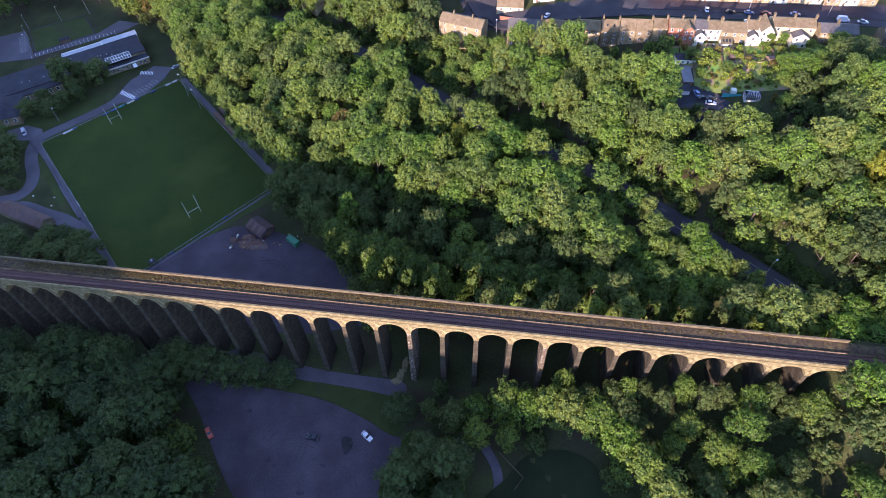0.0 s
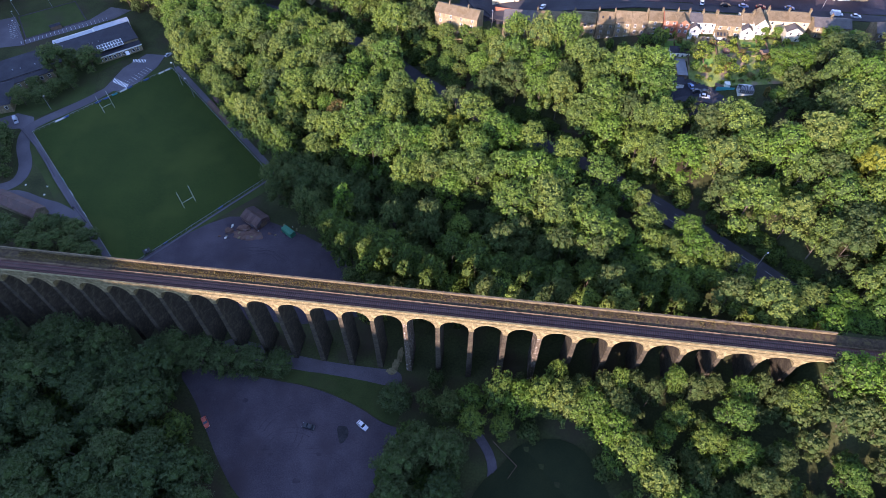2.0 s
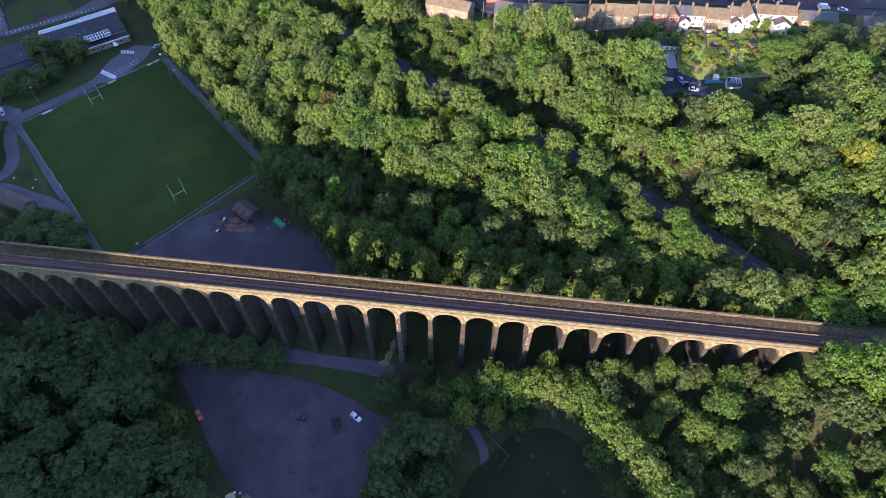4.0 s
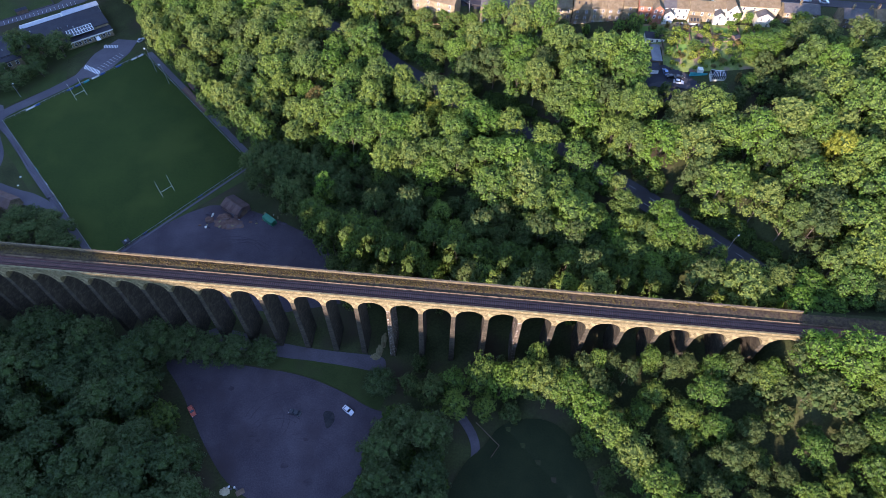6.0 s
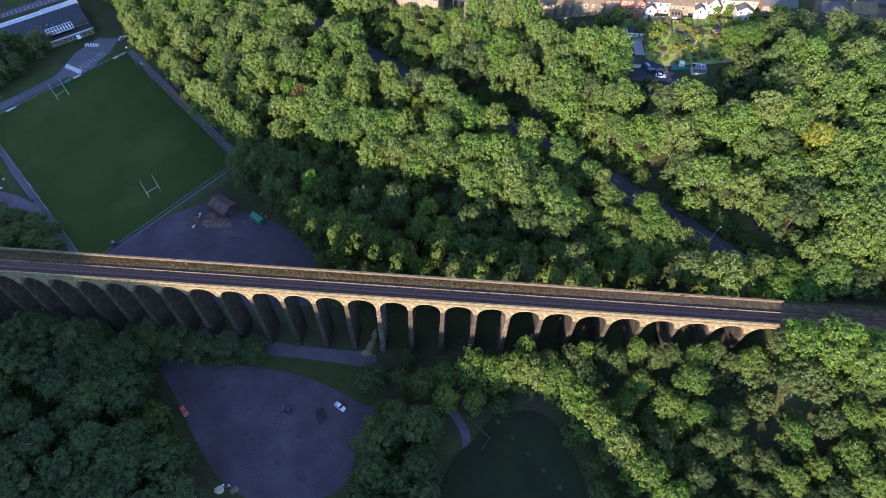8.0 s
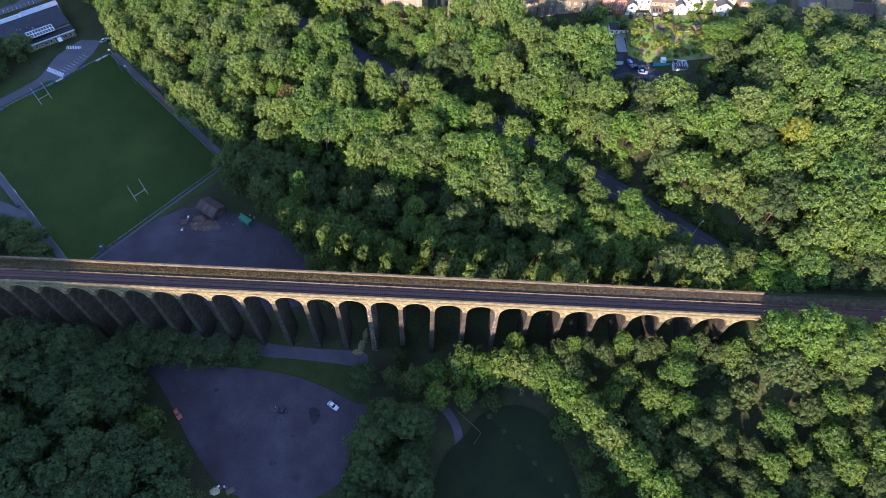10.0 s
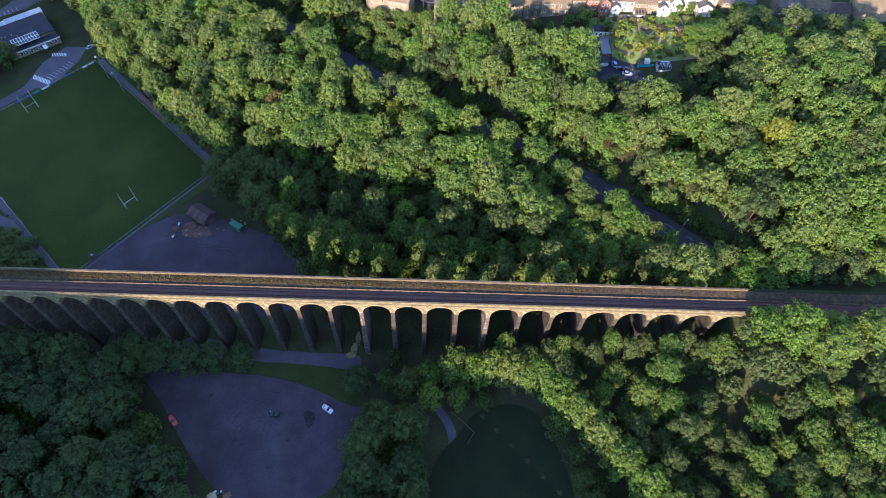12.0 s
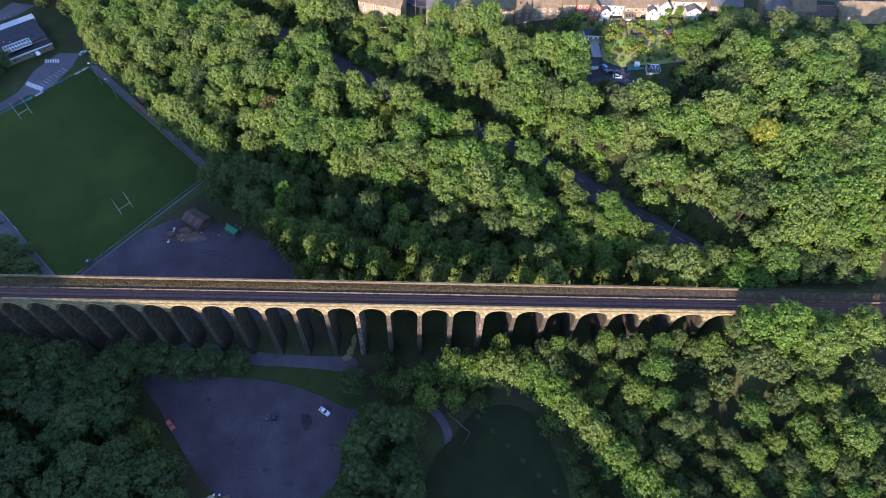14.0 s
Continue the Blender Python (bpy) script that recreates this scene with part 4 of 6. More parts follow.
wood(23, [(52, 129), (88, 127), (89, 147), (52, 147)], 4.2, (("shrub", 3), ("shrub_g", 1), ("under", 2)), 0.7, 1.2)
wood(24, [(130, 108), (146, 108), (156, 132), (168, 146), (150, 146), (140, 128)], 5.6, (("oak", 2), ("fresh", 2)), 0.45, 0.65)
wood(25, [(84, 98), (100, 90), (132, 86), (128, 104), (104, 108), (86, 108)], 5.0, (("under", 3), ("shrub", 2)), 0.7, 1.1)
wood(26, [(106, -4), (127, -3), (127, -16), (108, -14)], 4.5, (("under", 1),), 0.8, 1.2)
wood(19, [(180, 100), (222, 100), (222, 130), (186, 128)], 8.5, (("oak", 3), ("ash", 2)), 0.8, 1.1, (HOLLOW,))
for k in range(len(TREES)):
    TREES[k] = (TREES[k][0], TREES[k][1], 0.35)
# low bushes at the foot of the arches on the slope
for k in range(16):
    tree("thorn", 66 + 3.4 * k, 13.5 + 4.5 * ((k * 7) % 4) / 3, 0.75 + 0.1 * (k % 4), 0.95, k)
# scrub along the verges of the road
rng = random.Random(41)
for k in range(150):
    i = rng.randrange(2, len(ROAD) - 3)
    t, side = rng.random(), rng.choice((-1, 1, 1))
    (x0, y0), (x1, y1) = ROAD[i], ROAD[i + 1]
    n = math.hypot(x1 - x0, y1 - y0)
    off = side * rng.uniform(6.6, 10.5)
    x, y = x0 + (x1 - x0) * t + (y1 - y0) / n * off, y0 + (y1 - y0) * t - (x1 - x0) / n * off
    if not (100 < x < 124 and side < 0):
        tree("thorn", x, y, rng.uniform(0.6, 1.1), rng.uniform(0.6, 1.0), k)
wood(21, HILLSIDE, 7.8, (("under", 1),), 1.0, 1.6, (GARDEN, BEHIND_HOUSES, DARKSIDE), clear=6.6)
wood(35, [(-92, -12), (-62, -42), (-54, -60), (-108, -60), (-150, -30), (-160, -8)], 5.6, (("thorn", 1),), 1.1, 1.7)
wood(36, [(3, -24), (19, -25), (21, -34), (20, -62), (-4, -62), (-2, -36)], 5.4, (("thorn", 1),), 1.0, 1.5)
wood(33, [(106, -12), (180, -10), (178, -58), (80, -62), (72, -36)], 7.6, (("thorn", 1),), 0.9, 1.4)
wood(22, [(6, -4), (122, -4), (160, -10), (140, -58), (80, -60), (70, -36), (60, -22), (6, -18)], 9.5, (("under", 1),), 0.8, 1.3)


# ---- houses ----
def gable_mesh(w, d, base, eaves, ridge, low=None):
    """A body with gable ends left and right; base may go down into the slope."""
    bm = bmesh.new()
    prof = [(0, base), (d, base), (d, eaves), (d / 2, ridge), (0, eaves)]
    a = [bm.verts.new((0, y, z)) for y, z in prof]
    b = [bm.verts.new((w, y, z)) for y, z in prof]
    bm.faces.new(a[::-1])
    bm.faces.new(b)
    for k in range(5):
        bm.faces.new((a[k], a[(k + 1) % 5], b[(k + 1) % 5], b[k]))
    bmesh.ops.recalc_face_normals(bm, faces=bm.faces[:])
    return bm


def roof_mesh(w, d, eaves, ridge, over=0.3, thick=0.16):
    bm = bmesh.new()
    k = (ridge - eaves) / (d / 2)
    prof = [(-over, eaves - over * k), (d / 2, ridge), (d + over, eaves - over * k)]
    lo = [(y, z + 0.02) for y, z in prof]
    hi = [(y, z + thick) for y, z in prof]
    rows = [[bm.verts.new((x, y, z)) for y, z in lo + hi[::-1]] for x in (-0.06, w + 0.06)]
    a, b = rows
    bm.faces.new((a[0], a[1], a[4], a[5]))
    bm.faces.new((a[1], a[2], a[3], a[4]))
    bm.faces.new((b[5], b[4], b[1], b[0]))
    bm.faces.new((b[4], b[3], b[2], b[1]))
    for i in range(6):
        bm.faces.new((a[i], a[(i + 1) % 6], b[(i + 1) % 6], b[i]))
    bmesh.ops.recalc_face_normals(bm, faces=bm.faces[:])
    return bm


def shared(name, bm, material):
    me = bpy.data.meshes.new(name)
    bm.to_mesh(me)
    bm.free()
    me.materials.append(M[material])
    return me


FRAME = shared("window", boxed(-0.6, 0.6, -0.07, 0.03, -0.82, 0.8), "white")
PANE = shared("pane", boxed(-0.48, 0.48, -0.02, 0.02, -0.33, 0.33), "glass")


def window(parent, x, y, z, scale=1.0, turn=0.0):
    w = linked("window", FRAME, parent, (x, y, z), turn)
    w.scale = (scale, 1, scale)
    for dz in (-0.37, 0.37):
        linked("pane", PANE, w, (0, -0.065, dz))


def chimney(parent, x, y, z, high=1.5, wall="darkstone"):
    c = part("chimney", boxed(-0.32, 0.32, -0.55, 0.55, -0.9, high), wall, parent)
    c.matrix_basis = pose(x, y, z)
    bm = boxed(-0.38, 0.38, -0.62, 0.62, high, high + 0.14)
    part("chimney_cap", bm, "coping", c)
    for dy in (-0.3, 0.3):
        part("chimney_pot", tube(bmesh.new(), (0, dy, high + 0.14), (0, dy, high + 0.7), 0.14, 0.11), "earth", c)


def house(label, x, y, w, d, eaves, ridge, wall, roof, rows=2, cols=2, turn=0.0, stacks=(0.0,), base=None, group="terraced houses", size=0.85, sky=0, gable=0):
    """A house whose garden side looks towards its own -y; eaves and ridge are heights in the world."""
    z0 = min(ground(x, y), ground(x + w, y)) - 0.3 if base is None else base
    h = thing("house", pose(x, y, z0, 0, 0, turn), label, "house", group)
    e, r = eaves - z0, ridge - z0
    part("wall", gable_mesh(w, d, -2.0, e, r), wall, h)
    part("roof", roof_mesh(w, d, e, r), roof, h)
    for s in stacks:
        chimney(h, s * w, d / 2, r)
    step = 2.75
    for j in range(rows):
        for i in range(cols):
            window(h, w * (i + 0.5) / cols + 0.25 * ((i + j) % 2), 0.0, e - 1.15 - step * j, size)
    door = part("door", boxed(w * 0.12, w * 0.12 + 0.9, -0.05, 0.03, max(0, e - 1.15 - step * rows), max(0, e - 1.15 - step * rows) + 2.0), "timber", h)
    for i in range(gable):
        window(h, 0.0, d * (i + 0.5) / gable, e - 1.4, size, -90)
    for i in range(sky):
        k = (r - e) / (d / 2)
        s = part("skylight", boxed(-0.35, 0.35, -0.5, 0.5, 0.0, 0.1), "glass", h)
        s.matrix_basis = pose(w * (i + 0.8) / (sky + 0.6), d * 0.25, e + k * d * 0.25 + 0.18, math.degrees(math.atan(k)), 0, 0)
    return h


STONE = "sooty stone terraced house with a stone slate roof"
house(STONE, 20.0, 152, 15.2, 10, 46.0, 48.9, "darkstone", "darkslate", 4, 4, stacks=(0.98,))
house(STONE, 35.3, 152, 14.9, 10, 46.4, 49.2, "darkstone", "slate", 4, 4, stacks=())
house(STONE, 51.0, 152, 9.8, 9, 47.8, 49.9, "housestone", "slate", 3, 3, stacks=(0.03,))
house("tall sooty stone terraced house with two roof windows", 61.2, 151.6, 7.6, 9, 48.1, 51.2, "darkstone", "slate", 3, 2, stacks=(0.05, 0.97), sky=2)
house(STONE, 69.1, 152, 6.7, 9, 48.8, 51.8, "housestone", "slate", 3, 2, stacks=())
house(STONE, 76.0, 152, 6.7, 9, 48.9, 51.9, "darkstone", "slate", 3, 2, stacks=(0.97,))
house(STONE, 83.0, 152, 5.8, 8, 50.8, 52.9, "housestone", "slate", 3, 1, stacks=(0.95,))
house("red brick terraced house with slate roof", 89.1, 150.4, 5.4, 8, 52.2, 54.0, "redbrick", "slate", 3, 2, stacks=(0.98,))
house("red brick terraced house with slate roof", 94.6, 150.4, 4.7, 8, 52.2, 54.0, "redbrick", "slate", 1, 1, stacks=(0.98,))
house("white rendered terraced house with slate roof", 99.4, 150.4, 5.5, 8, 52.3, 54.1, "render_white", "darkslate", 2, 2, stacks=(0.98,))
house("white rendered terraced house with a grey roof", 105.0, 150.4, 5.5, 8, 52.3, 54.1, "render_white", "slate", 2, 2, stacks=(0.98,))
house("pale stone terraced house with long brown roof", 110.6, 149.2, 10.2, 9, 52.2, 54.4, "housestone", "slate", 2, 3, stacks=(0.0,), base=45.5)
house("white rendered terraced house with slate roof", 120.9, 150.6, 4.6, 8, 53.2, 55.2, "render_white", "slate", 2, 1, stacks=(0.0, 0.98))
house("cream terraced house with stone slate roof", 130.9, 151, 8.4, 8, 54.9, 56.8, "render_cream", "slate", 2, 2, stacks=(0.0, 0.98))
house("cream terraced house with stone slate roof", 139.4, 151, 8.4, 8, 55.0, 56.9, "render_cream", "slate", 2, 2, stacks=(0.98,))
house("low stone house with dark slate roof", 149.8, 150, 15, 8, 53.8, 55.8, "housestone", "darkslate", 2, 4, stacks=(0.45,))
house("stone house with dark slate roof", 174, 148, 12, 8, 54.0, 56.4, "darkstone", "darkslate", 2, 3, stacks=(0.3, 0.9))
house("stone terraced house with a bright lit front", 186.3, 146.5, 10.6, 9, 55, 57.6, "housestone", "slate", 2, 3, stacks=(0.05, 0.95))
house("low stone house with a brown slate roof", 197.4, 147, 10.4, 8, 52.8, 55.0, "darkstone", "brownroof", 1, 3, stacks=(0.9,))
house("large stone house with slate roof", 209.5, 143.5, 19, 10, 56.0, 59.4, "housestone", "slate", 2, 4, stacks=(0.1, 0.9), gable=2)
house("stone house with slate roof at the street's end", 230, 141, 14, 9, 56.5, 59.4, "housestone", "darkslate", 2, 3, stacks=(0.5,))


def offshoot(label, x, y, w, d, eaves, ridge, wall, roof, n=1):
    """A rear wing with its gable towards the garden."""
    z0 = ground(x, y) - 0.3
    h = thing("rear_wing", pose(x + w, y, z0, 0, 0, 90), label, "rear wing", "rear wings of the terrace")
    e, r = eaves - z0, ridge - z0
    part("wall", gable_mesh(d, w, -2.0, e, r), wall, h)
    part("roof", roof_mesh(d, w, e, r, 0.2), roof, h)
    for i in range(n):
        window(h, 0.0, w * (i + 0.5) / n, e - 0.7, 0.85, -90)
        window(h, 0.0, w * (i + 0.5) / n, e - 3.3, 0.85, -90)


offshoot("red brick gabled rear wing of a house", 94.6, 147.8, 4.7, 7, 52.4, 54.2, "redbrick", "slate", 2)
offshoot("white rendered rear wing with hipped roof", 99.8, 147.4, 4.2, 6, 50.6, 52.2, "render_white", "darkslate")
offshoot("white rendered rear wing with dark roof", 121.0, 147.0, 4.2, 6, 51.6, 53.2, "render_white", "darkslate")
offshoot("white rendered tall gabled rear wing", 125.4, 147.2, 5.2, 10, 54.2, 57.0, "render_white", "slate", 2)
offshoot("white rendered wide rear wing with dark roof", 138.6, 146.6, 6.4, 7, 52.6, 54.4, "render_white", "darkslate", 2)
lean = thing("lean_to", pose(110.8, 146.0, 46.0), "stone lean-to with three roof windows", "lean-to")
bm = bmesh.new()
box(bm, 0, 4.6, 0, 3.2, -1, 2.6)
part("wall", bm, "render_white", lean)
slab = part("roof", boxed(-0.2, 4.8, -0.2, 3.6, 0, 0.15), "slate", lean)
slab.matrix_basis = pose(0, 0, 2.7, 22, 0, 0)
for i in range(3):
    part("skylight", boxed(0.5 + 1.35 * i, 1.3 + 1.35 * i, 0.6, 2.2, 0.16, 0.22), "glass", slab)

# the tall block by the junction
house("tall sandstone corner house with a hipped stone roof", -13.0, 165.5, 21.5, 9, 40.7, 43.0, "housestone", "slate", 2, 4, turn=-15, stacks=(0.28, 0.72), group="houses by the junction", gable=2)
house("stone end house with red garden wall", 13.4, 181, 13, 9, 41.0, 44.0, "render_cream", "slate", 2, 3, stacks=(0.1,), group="houses by the junction")
house("white rendered house above the junction", 31, 186, 10, 9, 45.5, 48, "render_white", "slate", 2, 2, group="houses by the junction")
house("pale stone chapel house with round-headed windows", 63, 183, 17, 10, 49, 53, "housestone", "slate", 2, 5, stacks=(), group="houses by the junction")
house("white rendered cottage beside the side street", -4, 195, 13, 9, 40.5, 43, "render_white", "slate", 2, 3, group="houses by the junction", turn=-12)
house("brown-roofed stone house among trees", -97, 208, 12, 10, 27.0, 30, "render_cream", "darkslate", 2, 3, group="houses by the junction", turn=-30)
house("pale stone terrace by the side street", -60, 212, 22, 9, 34.0, 36.5, "render_cream", "slate", 2, 5, group="houses by the junction", turn=-20)
for i in range(13):
    pale = ("housestone", "render_cream", "housestone", "render_white")[i % 4]
    x = 86 + 7.3 * i
    house("pale stone terraced house facing the street", x, 182.5 - 0.05 * (x - 86), 7.25, 9, ground(x, 182) + 6.0, ground(x, 182) + 8.6, pale, "slate", 2, 2, stacks=(0.98,), group="terrace across the street")
garden_wall = tagged(part("garden_wall", boxed(0, 12, 0, 0.4, -0.6, 1.4), "redbrick"), "low red brick garden wall by the street", "garden wall")
garden_wall.matrix_basis = pose(15, 176.8, ground(18, 176.8), 0, 0, -8)


# ---- gardens ----
M["sheet_grey"] = surface("grey_sheet_roof", (0.14, 0.145, 0.15), (0.22, 0.225, 0.23), 0.5, 4.0, 0.7)
def shed(label, x, y, w, d, h, wall, roof, turn=0.0, name="shed", front=None, flat=False, panes=0):
    s = thing(name, pose(x, y, ground(x, y), 0, 0, turn), label, "shed")
    if flat:
        part("wall", boxed(0, w, 0, d, -1.2, h), wall, s)
        part("roof", boxed(-0.2, w + 0.2, -0.2, d + 0.2, h, h + 0.15), roof, s)
    else:
        part("wall", gable_mesh(w, d, -1.2, h, h + d * 0.2), wall, s)
        part("roof", roof_mesh(w, d, h, h + d * 0.2, 0.15, 0.08), roof, s)
    if front:
        part("door", boxed(0.2, w - 0.2, -0.06, 0.03, 0.0, h - 0.2), front, s)
    for i in range(panes):
        window(s, w * (i + 0.5) / panes, 0.0, h * 0.55, 0.8)
    return s


shed("grey-roofed garden room with white windows", 92.2, 137.2, 8.0, 4.6, 2.6, "render_white", "felt", 0, "garden_room", flat=True, panes=4)
shed("long shed with grey sheet roof", 94.2, 124.4, 3.8, 11, 2.4, "timber", "sheet_grey", 0, flat=True)
shed("garage with pale front door", 89.6, 120.6, 3.2, 6, 2.4, "darkstone", "felt", 0, "garage", "white", True)
shed("garage with pale front door", 93.2, 119.4, 3.4, 5, 2.4, "darkstone", "felt", 0, "garage", "white", True)
shed("brown timber shed with reddish roof", 112.5, 132.0, 2.2, 2.8, 2.2, "timber", "rust", 0)
shed("small garden shed with felt roof", 128.0, 135.0, 2.4, 2.4, 2.1, "timber", "felt", 20)

shed("orange-red fronted shed with a grey roof", 215.8, 128.2, 5.4, 4.2, 2.6, "redbrick", "slate", -12)
conservatory = thing("conservatory", pose(116.2, 113.8, ground(118.8, 115.4)), "white-framed glass conservatory in a garden", "conservatory")
part("base", boxed(0, 5.4, 0, 3.6, -1.2, 0.6), "render_white", conservatory)
part("glazing", boxed(0.06, 5.34, 0.06, 3.54, 0.6, 2.3), "glass", conservatory)
for i in range(8):
    part("mullion", boxed(0.77 * i - 0.05 * (i > 0), 0.77 * i + 0.1, -0.02, 0.12, 0.6, 2.3), "white", conservatory)
for i in range(6):
    part("mullion", boxed(-0.02, 0.12, 0.72 * i - 0.06 * (i > 0), 0.72 * i + 0.08, 0.6, 2.3), "white", conservatory)
glass_roof = part("glass_roof", roof_mesh(5.4, 3.6, 2.35, 3.5, 0.1, 0.06), "glass", conservatory)
for i in range(8):
    for side in (0, 1):
        bm = bmesh.new()
        x = 0.1 + 0.74 * i
        a = Vector((x, -0.1 if not side else 3.7, 2.38))
        tube(bm, a, (0.6 * x + 1.08, 1.8, 3.6), 0.07, 0.07, 5)
        part("rafter", bm, "white", conservatory)
part("ridge", boxed(0.9, 4.5, 1.72, 1.88, 3.5, 3.68), "white", conservatory)
pool = thing("garden_store", pose(108.4, 117.2, ground(112, 118)), "turquoise panelled garden enclosure with a white-topped store", "enclosure")
for i in range(7):
    part("panel", boxed(i * 1.02, i * 1.02 + 0.98, 0, 0.08, -0.6, 1.3), "teal", pool)
part("store", boxed(3.4, 5.4, 1.0, 3.2, -0.6, 1.9), "render_white", pool)
part("bed", boxed(0.3, 7.0, 0.3, 3.8, -0.6, 0.25), "earth", pool)
for x, y, w, d in ((119.8, 128, 7.2, 6.4), (121.6, 141.4, 7.4, 3.6), (90, 143, 8, 4), (136.5, 138, 6, 7), (104.5, 131, 4.5, 4), (129.5, 134, 4.5, 6)):
    lawn = bmesh.new()
    cs = [(x, y), (x + w, y), (x + w, y + d), (x, y + d)]
    top = [lawn.verts.new((a, b, ground(a, b) + 0.12)) for a, b in cs]
    low = [lawn.verts.new((a, b, ground(a, b) - 0.6)) for a, b in cs]
    lawn.faces.new(top)
    for k in range(4):
        lawn.faces.new((top[k], low[k], low[(k + 1) % 4], top[(k + 1) % 4]))
    tagged(part("lawn", lawn, "lawn"), "small bright mown garden lawn", "lawn", kind="structure")
for x in (94.4, 99.4, 105.0, 110.4, 119.2, 127.4, 131.0, 137.5):
    f = thing("garden_fence", pose(x, 132, 0), "low timber fence between gardens", "fence", "garden fences")
    for k in range(7):
        y = 2.0 * k
        part("fence_panel", boxed(-0.05, 0.05, y, y + 1.92, ground(x, 133 + y) - 0.4, ground(x, 133 + y) + 1.3), "timber", f)
for x, y, s in ((125.4, 112.0, 1.0), (119.0, 110.4, 0.6)):
    c = tree("shrub_y", x, y, s * 0.55, 3.0, 1)
    tagged(c, "tall yellow-green pointed garden conifer", "shrub")
tree("yellow", 109.5, 126.5, 0.22, 0.22, 3)
tree("shrub_y", 114.5, 128.0, 1.1, 0.9, 3)
tree("shrub_y", 96.4, 145.0, 0.7, 1.5, 3)
tree("shrub_y", 101.6, 144.5, 0.6, 1.6, 2)
tree("shrub", 88, 145.5, 1.5, 1.3, 2)
tree("oak", 130.5, 111, 0.5, 0.42, 2)
tree("fresh", 137, 126.0, 0.85, 0.6, 2)
tree("fresh", 144, 133.0, 0.75, 0.55, 1)


drape("patio", [(101.5, 142), (117, 141), (118, 147.6), (101.5, 147.6)], "coping", "pale flagged patio behind the white houses", "patio", 0.2, 0.6)
drape("garden_path", [(116.2, 127.5), (117.6, 127.5), (118.2, 141), (116.8, 141)], "coping", "narrow pale garden path", "path", 0.2, 0.4)
drape("parking_yard", [(86, 107), (88.5, 120), (99, 124), (107.5, 118.5), (114, 110), (112, 101), (98, 103)], "felt", "dark tarmac parking yard below the gardens", "car park", 0.16, 0.8)
for k, y in enumerate((135.2, 137.4, 139.8)):
    step_wall = tagged(part("retaining_wall", boxed(0, 7.0, 0, 0.7, -1.0, 0.55), "housestone"), "low pale stone retaining wall in a garden", "garden wall", "garden retaining walls")
    step_wall.matrix_basis = pose(120.6, y, ground(124, y), 0, 0, 1.5)
rng = random.Random(61)
for k in range(26):
    x, y = rng.uniform(102, 117), rng.uniform(141.5, 147)
    seat = thing("planter", pose(x, y, ground(x, y) + 0.15, 0, 0, rng.uniform(0, 90)), "small planter box standing on the patio", "planter", "patio planters")
    part("tub", boxed(-rng.uniform(0.25, 0.6), 0.4, -0.3, 0.3, 0, rng.uniform(0.4, 0.9), top=1.1), ("timber", "render_white", "rust", "earth", "darkslate")[k % 5], seat)
    part("soil", boxed(-0.22, 0.36, -0.26, 0.26, 0.3, 0.42), "earth", seat)
shed("reddish timber garden shed", 113.0, 136.2, 2.0, 2.6, 2.3, "earth", "rust", 0)
drape("garden_ground", [(99, 120), (147, 118), (148, 147), (88, 148.5), (90, 139), (99, 134)], "garden", "green garden plots with beds and bare patches", "garden", 0.1, 0.6)


